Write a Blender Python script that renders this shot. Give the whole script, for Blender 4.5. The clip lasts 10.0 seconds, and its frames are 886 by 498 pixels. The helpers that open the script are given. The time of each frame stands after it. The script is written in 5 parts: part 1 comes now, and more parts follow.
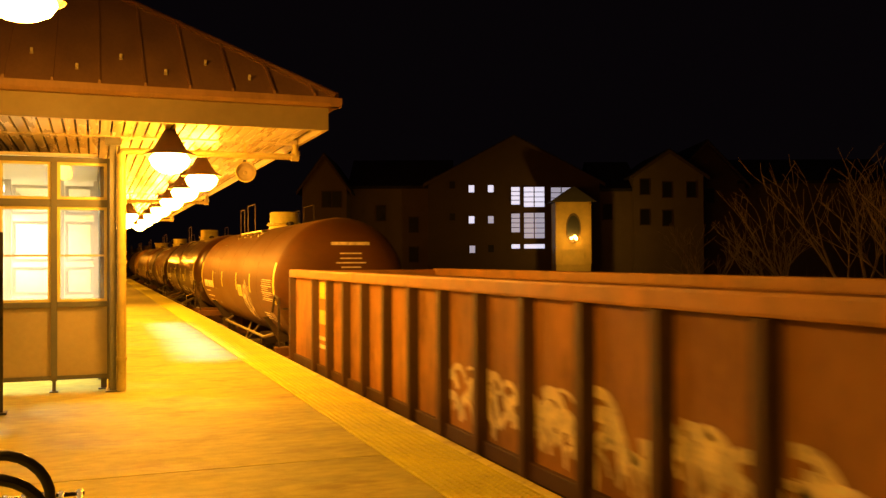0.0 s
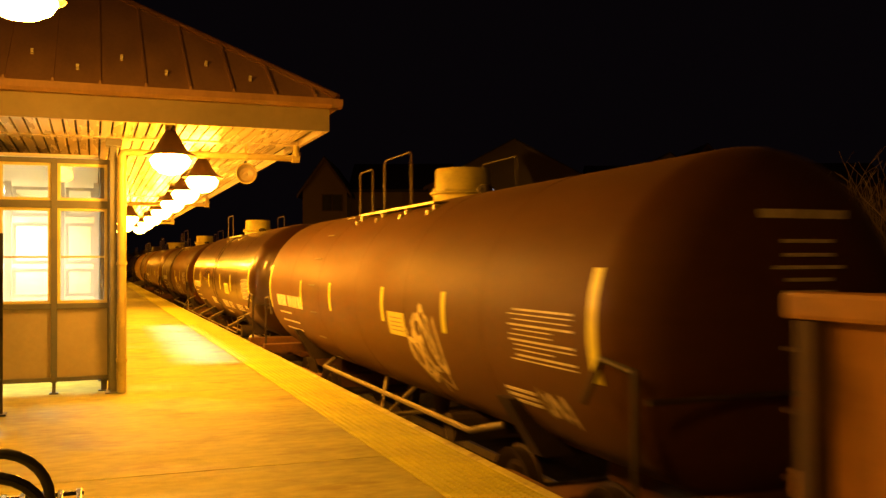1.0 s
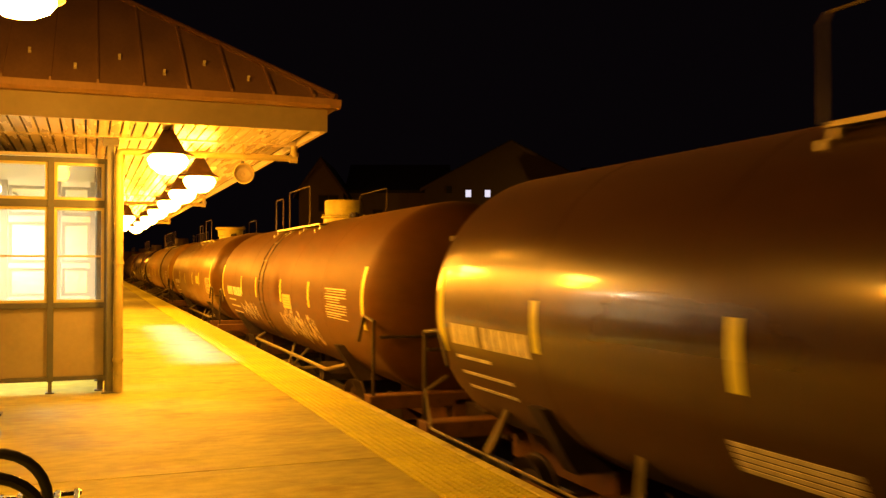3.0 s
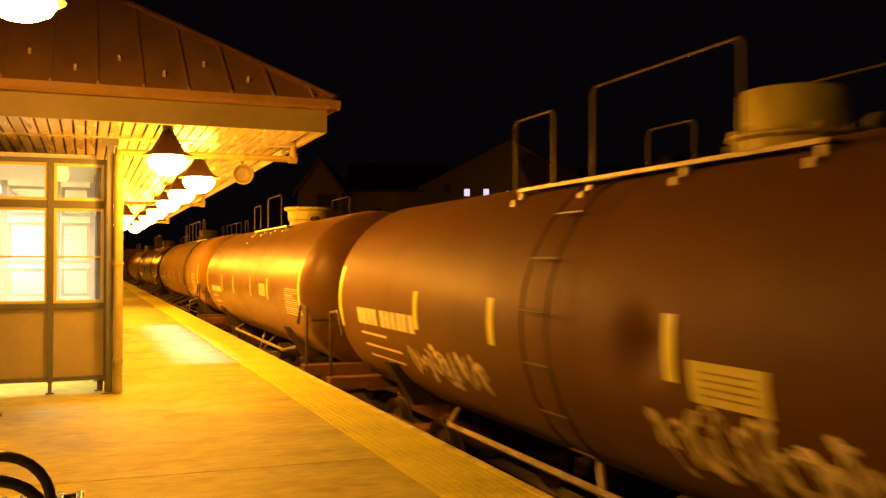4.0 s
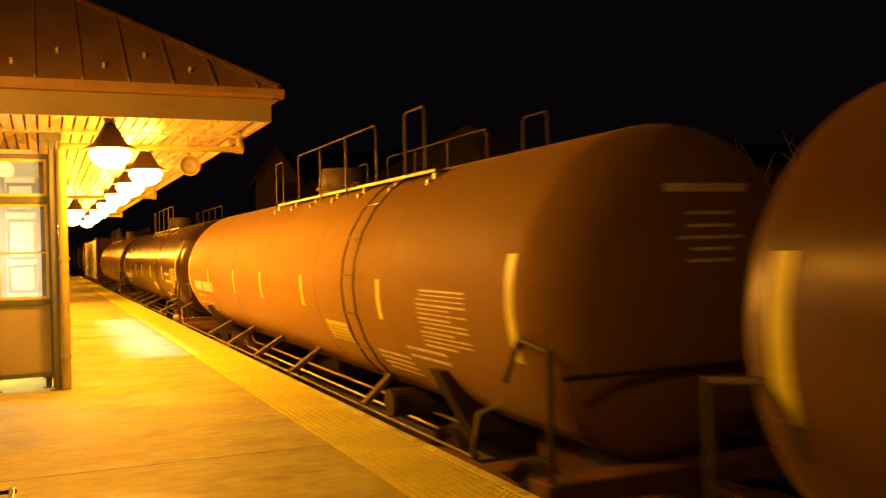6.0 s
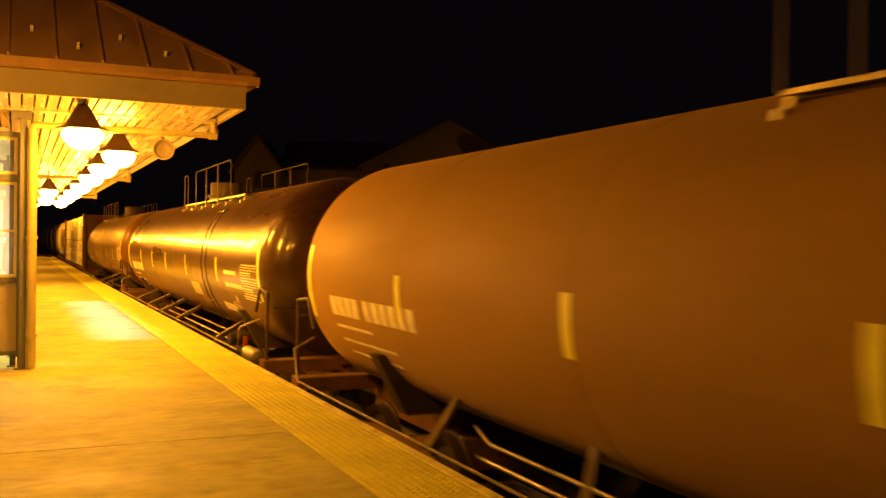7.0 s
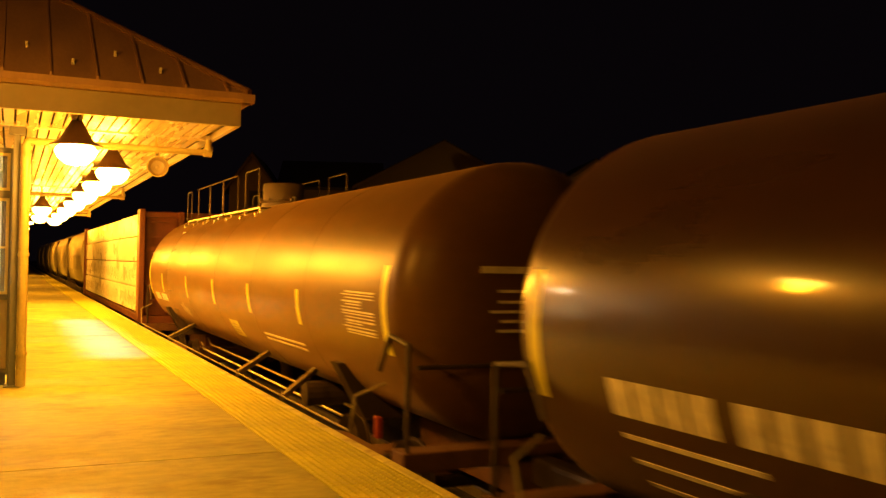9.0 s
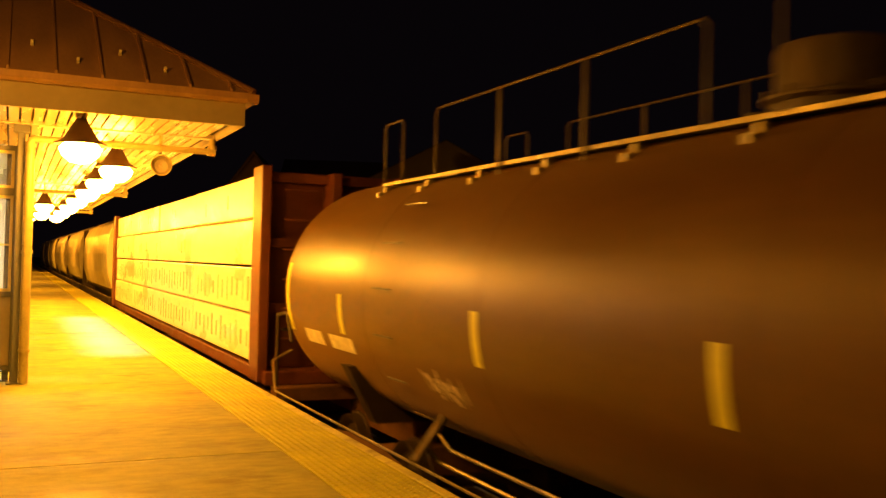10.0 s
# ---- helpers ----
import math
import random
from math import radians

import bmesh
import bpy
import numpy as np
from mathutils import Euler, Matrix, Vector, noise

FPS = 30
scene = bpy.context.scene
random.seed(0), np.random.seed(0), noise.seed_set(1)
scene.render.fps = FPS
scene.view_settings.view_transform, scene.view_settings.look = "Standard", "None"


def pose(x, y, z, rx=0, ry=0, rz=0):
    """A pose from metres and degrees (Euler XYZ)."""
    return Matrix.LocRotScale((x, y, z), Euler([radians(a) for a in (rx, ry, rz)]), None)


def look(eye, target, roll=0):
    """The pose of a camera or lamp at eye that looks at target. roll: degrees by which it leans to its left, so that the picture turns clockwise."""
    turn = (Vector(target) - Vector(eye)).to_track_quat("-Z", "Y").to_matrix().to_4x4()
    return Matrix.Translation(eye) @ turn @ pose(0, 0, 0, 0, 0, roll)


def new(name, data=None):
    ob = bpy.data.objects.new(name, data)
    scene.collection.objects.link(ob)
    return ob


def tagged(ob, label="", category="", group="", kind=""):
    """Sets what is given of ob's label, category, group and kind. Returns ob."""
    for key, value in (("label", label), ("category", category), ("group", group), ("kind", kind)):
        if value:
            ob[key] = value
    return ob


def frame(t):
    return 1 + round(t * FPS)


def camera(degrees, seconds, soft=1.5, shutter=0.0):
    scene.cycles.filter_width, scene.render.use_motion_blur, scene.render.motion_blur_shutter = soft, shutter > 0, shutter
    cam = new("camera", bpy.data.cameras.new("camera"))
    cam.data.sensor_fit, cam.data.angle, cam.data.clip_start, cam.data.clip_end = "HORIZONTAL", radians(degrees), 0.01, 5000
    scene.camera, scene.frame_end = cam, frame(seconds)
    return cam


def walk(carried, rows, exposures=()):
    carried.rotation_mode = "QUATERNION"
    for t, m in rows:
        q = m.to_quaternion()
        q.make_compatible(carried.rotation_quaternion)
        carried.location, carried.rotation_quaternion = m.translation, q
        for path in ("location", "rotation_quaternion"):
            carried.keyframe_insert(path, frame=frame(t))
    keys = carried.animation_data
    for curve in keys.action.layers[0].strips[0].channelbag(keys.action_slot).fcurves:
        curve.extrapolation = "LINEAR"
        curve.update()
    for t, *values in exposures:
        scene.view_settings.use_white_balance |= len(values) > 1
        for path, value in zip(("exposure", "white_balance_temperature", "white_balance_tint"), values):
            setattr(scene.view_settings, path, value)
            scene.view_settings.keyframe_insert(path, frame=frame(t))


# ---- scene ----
cam = camera(51.7, 10.0, soft=1.4, shutter=0.3)
PATH = [
    (0.0, look((-0.000, 0.000, 1.600), (3.569, 9.341, 1.707), -0.26)),
    (0.5, look((-0.015, 0.005, 1.585), (3.569, 9.340, 1.720), -0.25)),
    (1.0, look((0.001, 0.029, 1.573), (3.567, 9.370, 1.721), -0.23)),
    (1.5, look((-0.014, 0.042, 1.564), (3.580, 9.373, 1.714), -0.06)),
    (2.0, look((-0.014, 0.034, 1.573), (3.590, 9.360, 1.724), -0.02)),
    (2.5, look((-0.008, 0.045, 1.565), (3.591, 9.373, 1.729), 0.03)),
    (4.0, look((-0.030, 0.023, 1.593), (3.591, 9.343, 1.740), 0.02)),
    (4.5, look((0.031, -0.001, 1.590), (3.640, 9.324, 1.736), -0.05)),
    (5.0, look((0.127, -0.013, 1.585), (3.729, 9.315, 1.747), -0.56)),
    (5.2, look((0.120, -0.077, 1.586), (3.714, 9.254, 1.741), -0.63)),
    (6.3, look((0.076, -0.099, 1.589), (4.250, 8.988, 1.528), -1.13)),
    (6.5, look((0.021, -0.149, 1.565), (4.263, 8.907, 1.498), -0.44)),
    (7.0, look((0.166, -0.210, 1.582), (4.383, 8.857, 1.513), 0.71)),
    (7.5, look((0.222, -0.202, 1.576), (4.435, 8.867, 1.502), 0.91)),
    (8.0, look((0.173, -0.188, 1.598), (4.421, 8.865, 1.569), 1.07)),
    (8.5, look((0.168, -0.163, 1.581), (4.446, 8.875, 1.654), 1.01)),
    (9.0, look((0.187, -0.154, 1.560), (4.455, 8.889, 1.716), 0.99)),
    (9.5, look((0.138, -0.178, 1.575), (4.390, 8.872, 1.703), 1.04)),
    (10.0, look((0.155, -0.172, 1.573), (4.417, 8.873, 1.727), 1.47)),
]
walk(cam, PATH)

# ---- world, lamps' colours, exposure ----
world = bpy.data.worlds.new("night_sky")
scene.world = world
world.use_nodes = True
wn = world.node_tree.nodes
wn["Background"].inputs[0].default_value = (0.70, 0.44, 0.62, 1)
wn["Background"].inputs[1].default_value = 0.0028
scene.view_settings.exposure = 0.0
SODIUM = (1.0, 0.315, 0.010)
WHITE_LAMP = (1.0, 0.80, 0.50)
LAMP_W = 165.0
ROOM_W = 150.0

EDGE = 2.94          # platform edge
TRACK = 4.75         # centre of the near track
RAIL = -1.22         # top of rail
SPEED = 12.6


# ---- materials ----
def mat(name, color, rough=0.6, metal=0.0, var=0.25, scale=3.0, bump=0.0, bscale=60.0, spots=0.0, spot_color=(0.1, 0.06, 0.03), streak=(1, 1, 1), coat=0.0, rvar=0.12, fine=0.4, grime=0.0, spec=0.5, sheen_weight=0.0):
    m = bpy.data.materials.new(name)
    m.use_nodes = True
    nt = m.node_tree
    n, l = nt.nodes, nt.links
    b = n["Principled BSDF"]
    b.inputs["Metallic"].default_value = metal
    b.inputs["Specular IOR Level"].default_value = spec
    b.inputs["Coat Weight"].default_value = coat
    # sheen brightens the surface at grazing angles
    b.inputs["Sheen Weight"].default_value = sheen_weight
    b.inputs["Sheen Roughness"].default_value = 0.45
    b.inputs["Sheen Tint"].default_value = (1.0, 0.68, 0.30, 1)
    b.inputs["Coat Roughness"].default_value = 0.09
    tc = n.new("ShaderNodeTexCoord")
    mp = n.new("ShaderNodeMapping")
    mp.inputs["Scale"].default_value = streak
    l.new(tc.outputs["Object"], mp.inputs["Vector"])
    n1 = n.new("ShaderNodeTexNoise")
    n1.inputs["Scale"].default_value = scale
    n1.inputs["Detail"].default_value = 6
    l.new(mp.outputs["Vector"], n1.inputs["Vector"])
    n2 = n.new("ShaderNodeTexNoise")
    n2.inputs["Scale"].default_value = scale * 9
    n2.inputs["Detail"].default_value = 4
    l.new(mp.outputs["Vector"], n2.inputs["Vector"])
    mix = n.new("ShaderNodeMath")
    mix.operation = "ADD"
    l.new(n1.outputs["Fac"], mix.inputs[0])
    half = n.new("ShaderNodeMath")
    half.operation = "MULTIPLY"
    half.inputs[1].default_value = fine
    l.new(n2.outputs["Fac"], half.inputs[0])
    l.new(half.outputs[0], mix.inputs[1])
    rm = n.new("ShaderNodeMapRange")
    rm.inputs["From Min"].default_value = 0.28 + 0.34 * fine
    rm.inputs["From Max"].default_value = 0.72 + 0.66 * fine
    rm.inputs["To Min"].default_value = 1 - var
    rm.inputs["To Max"].default_value = 1 + var
    l.new(mix.outputs[0], rm.inputs["Value"])
    hs = n.new("ShaderNodeVectorMath")
    hs.operation = "SCALE"
    hs.inputs[0].default_value = color
    l.new(rm.outputs["Result"], hs.inputs["Scale"])
    out = hs.outputs["Vector"]
    if spots:
        sn = n.new("ShaderNodeTexNoise")
        sn.inputs["Scale"].default_value = scale * 1.7
        sn.inputs["Detail"].default_value = 8
        sn.inputs["Roughness"].default_value = 0.65
        l.new(mp.outputs["Vector"], sn.inputs["Vector"])
        sr = n.new("ShaderNodeMapRange")
        sr.inputs["From Min"].default_value = 0.52
        sr.inputs["From Max"].default_value = 0.66
        sr.inputs["To Max"].default_value = spots
        l.new(sn.outputs["Fac"], sr.inputs["Value"])
        mx = n.new("ShaderNodeMix")
        mx.data_type = "RGBA"
        l.new(sr.outputs["Result"], mx.inputs["Factor"])
        l.new(out, mx.inputs["A"])
        mx.inputs["B"].default_value = (*spot_color, 1)
        out = mx.outputs["Result"]
    l.new(out, b.inputs["Base Color"])
    rr = n.new("ShaderNodeMapRange")
    rr.inputs["From Min"].default_value = 0.3
    rr.inputs["From Max"].default_value = 0.7
    rr.inputs["To Min"].default_value = max(0.03, rough - rvar)
    rr.inputs["To Max"].default_value = min(1, rough + rvar)
    l.new(n1.outputs["Fac"], rr.inputs["Value"])
    rough_out = rr.outputs["Result"]
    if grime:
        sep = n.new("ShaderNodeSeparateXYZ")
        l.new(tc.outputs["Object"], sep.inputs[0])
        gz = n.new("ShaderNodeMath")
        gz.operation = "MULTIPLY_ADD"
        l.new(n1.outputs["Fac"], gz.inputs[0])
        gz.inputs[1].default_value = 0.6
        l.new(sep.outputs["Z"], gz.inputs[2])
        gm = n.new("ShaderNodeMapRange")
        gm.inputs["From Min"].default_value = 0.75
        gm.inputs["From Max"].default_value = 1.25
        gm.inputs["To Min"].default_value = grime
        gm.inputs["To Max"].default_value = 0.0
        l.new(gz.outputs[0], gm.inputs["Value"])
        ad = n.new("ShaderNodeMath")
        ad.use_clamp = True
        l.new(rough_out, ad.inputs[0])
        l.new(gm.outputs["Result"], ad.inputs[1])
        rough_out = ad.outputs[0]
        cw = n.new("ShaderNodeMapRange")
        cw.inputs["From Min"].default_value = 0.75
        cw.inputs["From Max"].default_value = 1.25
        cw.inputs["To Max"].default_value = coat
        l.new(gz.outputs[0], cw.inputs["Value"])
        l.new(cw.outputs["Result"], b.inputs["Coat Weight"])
    l.new(rough_out, b.inputs["Roughness"])
    if bump:
        bn = n.new("ShaderNodeTexNoise")
        bn.inputs["Scale"].default_value = bscale
        bn.inputs["Detail"].default_value = 5
        l.new(tc.outputs["Object"], bn.inputs["Vector"])
        bp = n.new("ShaderNodeBump")
        bp.inputs["Strength"].default_value = bump
        bp.inputs["Distance"].default_value = 0.01
        l.new(bn.outputs["Fac"], bp.inputs["Height"])
        l.new(bp.outputs["Normal"], b.inputs["Normal"])
    return m


def glow(name, color, strength):
    m = bpy.data.materials.new(name)
    m.use_nodes = True
    b = m.node_tree.nodes["Principled BSDF"]
    b.inputs["Base Color"].default_value = (*color, 1)
    b.inputs["Emission Color"].default_value = (*color, 1)
    b.inputs["Emission Strength"].default_value = strength
    return m


def glass(name):
    m = bpy.data.materials.new(name)
    m.use_nodes = True
    b = m.node_tree.nodes["Principled BSDF"]
    b.inputs["Transmission Weight"].default_value = 1
    b.inputs["Roughness"].default_value = 0.02
    b.inputs["IOR"].default_value = 1.45
    b.inputs["Base Color"].default_value = (0.95, 0.95, 0.93, 1)
    return m


CONCRETE = mat("concrete", (0.42, 0.40, 0.075), 0.74, var=0.5, scale=0.8, bump=0.3, bscale=30, spots=0.6, spot_color=(0.25, 0.19, 0.04), streak=(0.75, 1.35, 1), rvar=0.2, fine=0.45)
TACTILE = mat("tactile_yellow", (0.68, 0.66, 0.035), 0.55, var=0.25, scale=1.5, bump=0.2, spots=0.15, spot_color=(0.35, 0.25, 0.08))
NOSING = mat("edge_nosing", (0.68, 0.65, 0.16), 0.6, var=0.3, scale=2.5, bump=0.2, spots=0.5, spot_color=(0.25, 0.18, 0.1))
SIDE = mat("platform_side", (0.25, 0.23, 0.2), 0.8, bump=0.3)
BALLAST = mat("ballast", (0.09, 0.08, 0.07), 0.9, var=0.5, scale=6, bump=1.0, bscale=18)
STEEL_RAIL = mat("rail_steel", (0.80, 0.74, 0.62), 0.40, metal=0.7, var=0.2)
TIE = mat("tie_wood", (0.06, 0.045, 0.035), 0.9, var=0.4, bump=0.4)
ROOF = mat("roof_metal", (0.50, 0.31, 0.20), 0.5, var=0.18, scale=1.2, streak=(3, 1, 1))
FASCIA = mat("fascia_paint", (0.46, 0.40, 0.31), 0.5, var=0.16, scale=1.0, spots=0.15, spot_color=(0.3, 0.24, 0.17))
SOFFIT = mat("soffit_metal", (0.62, 0.55, 0.44), 0.28, metal=0.12, var=0.10, scale=1.4, streak=(4, 0.4, 1), rvar=0.08)
FRAME = mat("shelter_frame", (0.13, 0.14, 0.17), 0.45, var=0.15)
CREAM = mat("window_trim", (0.66, 0.60, 0.30), 0.45, var=0.12)
PANEL = mat("shelter_panel", (0.42, 0.37, 0.31), 0.5, var=0.12, scale=2)
PIPE = mat("pipe_paint", (0.44, 0.38, 0.16), 0.35, var=0.15, scale=4)
SHADE = mat("lamp_shade", (0.16, 0.10, 0.06), 0.4, metal=0.3, var=0.15)
SHADE_IN = mat("lamp_white_enamel", (0.8, 0.76, 0.68), 0.4, var=0.05)
BLACK_IRON = mat("black_iron", (0.018, 0.018, 0.02), 0.3, var=0.2, coat=0.3)
GREY_METAL = mat("grey_metal", (0.33, 0.31, 0.28), 0.45, metal=0.5, var=0.2)
GALVANISED = mat("galvanised_steel", (0.40, 0.35, 0.20), 0.42, metal=0.4, var=0.25, scale=4)
GLASS = glass("pane_glass")
BULB = glow("bulb_glow", (1.0, 0.45, 0.045), 115)
TUBE = glow("tube_glow", (1.0, 0.90, 0.66), 6)
SILL = mat("inner_frame_grey", (0.66, 0.63, 0.60), 0.5, var=0.1)
ROOM = mat("shelter_white", (0.78, 0.75, 0.68), 0.5, var=0.06)

TANK_MATTE = mat("tank_black_dusty", (0.10, 0.040, 0.002), 0.60, var=0.22, scale=0.5, spots=0.25, spot_color=(0.10, 0.045, 0.008), streak=(1, 0.5, 2.0), bump=0.04, bscale=5, spec=0.25, sheen_weight=0.10)
TANK_GLOSS = mat("tank_black_gloss", (0.046, 0.019, 0.002), 0.30, var=0.25, scale=0.5, spots=0.3, spot_color=(0.07, 0.032, 0.006), streak=(1, 0.5, 2.0), coat=0.6, rvar=0.05, grime=0.3, spec=0.42, sheen_weight=0.13)
TANK_SEMI = mat("tank_black_worn", (0.115, 0.055, 0.003), 0.42, var=0.25, scale=0.6, spots=0.3, spot_color=(0.11, 0.048, 0.008), streak=(1, 0.5, 2.0), spec=0.36, sheen_weight=0.22)
TANK_TAN = mat("tank_grey_brown", (0.26, 0.145, 0.006), 0.70, var=0.15, scale=0.6, spots=0.2, spot_color=(0.17, 0.08, 0.02), streak=(1, 0.4, 2.0), bump=0.03, bscale=4, spec=0.35, sheen_weight=0.26)
SILL_BROWN = mat("dusty_sill_brown", (0.16, 0.075, 0.025), 0.7, var=0.4, scale=3, spots=0.4, spot_color=(0.06, 0.03, 0.015))
UNDER = mat("underframe_black", (0.045, 0.03, 0.018), 0.6, var=0.4, scale=3, spots=0.4, spot_color=(0.08, 0.045, 0.025))
WHEEL = mat("wheel_steel", (0.08, 0.058, 0.04), 0.5, metal=0.6, var=0.3)
DOME = mat("dome_yellow_cream", (0.74, 0.66, 0.12), 0.5, var=0.2, scale=3, spots=0.3, spot_color=(0.3, 0.2, 0.1))
DOME_DARK = mat("dome_brown", (0.12, 0.085, 0.055), 0.55, var=0.2, scale=3)
RAILING = mat("car_railing", (0.11, 0.085, 0.05), 0.45, metal=0.2, var=0.25)
STRIP = mat("reflective_strip", (0.88, 0.86, 0.10), 0.4, var=0.15, scale=5, spots=0.2, spot_color=(0.5, 0.42, 0.08))
MARK = mat("white_marking", (0.85, 0.80, 0.60), 0.55, var=0.3, scale=7, spots=0.35, spot_color=(0.22, 0.15, 0.1))
MARKY = mat("yellow_placard", (0.72, 0.68, 0.16), 0.5, var=0.2, scale=6, spots=0.3, spot_color=(0.35, 0.24, 0.08))
GRAFFITI = mat("graffiti_paint", (0.78, 0.68, 0.44), 0.6, var=0.5, scale=4, spots=0.55, spot_color=(0.16, 0.10, 0.06))
RED = mat("red_marker", (0.32, 0.05, 0.02), 0.4, var=0.2)
GONDOLA = mat("gondola_rust", (0.36, 0.18, 0.045), 0.66, var=0.55, scale=1.0, spots=0.6, spot_color=(0.11, 0.05, 0.02), bump=0.15, bscale=14, streak=(1, 1, 0.5), spec=0.3)
GONDOLA_RIM = mat("gondola_rim", (0.42, 0.21, 0.05), 0.6, var=0.3, scale=2, spots=0.4, spot_color=(0.13, 0.065, 0.03), bump=0.15)
# rust darkened to paint in the shade of the angled ribs; sills share it
GONDOLA_SHADED = mat("gondola_shaded", (0.075, 0.037, 0.016), 0.6, var=0.35, scale=2, spots=0.5, spot_color=(0.07, 0.04, 0.025), bump=0.15)
RUST_RED = mat("bulkhead_red", (0.15, 0.045, 0.022), 0.55, var=0.3, scale=2, spots=0.4, spot_color=(0.12, 0.05, 0.03))
WRAP = mat("lumber_wrap", (0.90, 0.90, 0.88), 0.33, var=0.12, scale=1.3, bump=0.35, bscale=3.5, streak=(1, 0.5, 1))
WRAPMARK = mat("wrap_print", (0.30, 0.25, 0.18), 0.5, var=0.3)
HOPPER = mat("hopper_grey", (0.78, 0.73, 0.48), 0.42, var=0.25, scale=0.8, spots=0.35, spot_color=(0.2, 0.13, 0.08), streak=(1, 1, 0.4))


# ---- mesh helpers ----
def box(b, x0, x1, y0, y1, z0, z1, bevel=0.0):
    g = bmesh.ops.create_cube(b, size=1)
    bmesh.ops.transform(b, verts=g["verts"], matrix=Matrix.Translation(((x0 + x1) / 2, (y0 + y1) / 2, (z0 + z1) / 2)) @ Matrix.Diagonal((x1 - x0, y1 - y0, z1 - z0, 1)))
    if bevel:
        es = list({e for v in g["verts"] for e in v.link_edges})
        bmesh.ops.bevel(b, geom=es, offset=bevel, segments=2, affect="EDGES", profile=0.6)


def rod(b, p, q, r, seg=10, r2=None):
    p, q = Vector(p), Vector(q)
    d = q - p
    m = Matrix.Translation((p + q) / 2) @ d.to_track_quat("Z", "Y").to_matrix().to_4x4()
    bmesh.ops.create_cone(b, cap_ends=True, segments=seg, radius1=r, radius2=r if r2 is None else r2, depth=d.length, matrix=m)


def pipe_run(b, pts, r, seg=10):
    """One tube swept along a line of points."""
    pts = [Vector(p) for p in pts]
    rings = []
    up = Vector((0.3, 0.5, 0.81))
    for i, p in enumerate(pts):
        d0 = (p - pts[i - 1]).normalized() if i else (pts[1] - p).normalized()
        d1 = (pts[i + 1] - p).normalized() if i < len(pts) - 1 else d0
        t = (d0 + d1).normalized()
        k = 1 / max(0.5, t.dot(d0))
        side = t.cross(up).normalized()
        if i and rings:
            side = (last - t * last.dot(t)).normalized()
        last = side
        n = t.cross(side)
        bend = (d1 - d0)
        ring = []
        for j in range(seg):
            a = 2 * math.pi * j / seg
            v = side * math.cos(a) * r + n * math.sin(a) * r
            if bend.length > 1e-4:
                u = bend.normalized()
                v = v + u * v.dot(u) * (k - 1)
            ring.append(b.verts.new(p + v))
        rings.append(ring)
    for x, y in zip(rings, rings[1:]):
        for j in range(seg):
            b.faces.new((x[j], x[(j + 1) % seg], y[(j + 1) % seg], y[j]))
    b.faces.new(rings[0][::-1])
    b.faces.new(rings[-1])


def lathe(b, profile, m, seg=32):
    """profile: (radius, height) pairs, turned about z, then moved by m."""
    rings = []
    for r, h in profile:
        if r < 1e-5:
            rings.append([b.verts.new(m @ Vector((0, 0, h)))])
        else:
            rings.append([b.verts.new(m @ Vector((r * math.cos(2 * math.pi * i / seg), r * math.sin(2 * math.pi * i / seg), h))) for i in range(seg)])
    for a, c in zip(rings, rings[1:]):
        for i in range(seg):
            j = (i + 1) % seg
            if len(a) == 1 and len(c) > 1:
                b.faces.new((a[0], c[j], c[i]))
            elif len(c) == 1 and len(a) > 1:
                b.faces.new((a[i], a[j], c[0]))
            elif len(a) > 1:
                b.faces.new((a[i], a[j], c[j], c[i]))


def prism(b, outline, m0, m1):
    """A closed outline of (u, v) carried from m0 to m1."""
    v0 = [b.verts.new(m0 @ Vector((u, v, 0))) for u, v in outline]
    v1 = [b.verts.new(m1 @ Vector((u, v, 0))) for u, v in outline]
    k = len(outline)
    for i in range(k):
        b.faces.new((v0[i], v0[(i + 1) % k], v1[(i + 1) % k], v1[i]))
    b.faces.new(v0[::-1])
    b.faces.new(v1)


def link(name, b, material, smooth=False):
    bmesh.ops.recalc_face_normals(b, faces=b.faces)
    me = bpy.data.meshes.new(name)
    b.to_mesh(me)
    b.free()
    me.materials.append(material)
    if smooth:
        me.polygons.foreach_set("use_smooth", [True] * len(me.polygons))
        me.set_sharp_from_angle(angle=radians(35))
    return new(name, me)


def part(name, b, material, parent, label="", smooth=False):
    ob = link(name, b, material, smooth)
    ob.parent = parent
    if label:
        tagged(ob, label)
    return ob


def empty(name, x=0, y=0, z=0):
    ob = new(name)
    ob.location = (x, y, z)
    ob.empty_display_size = 0.2
    return ob


def B():
    return bmesh.new()


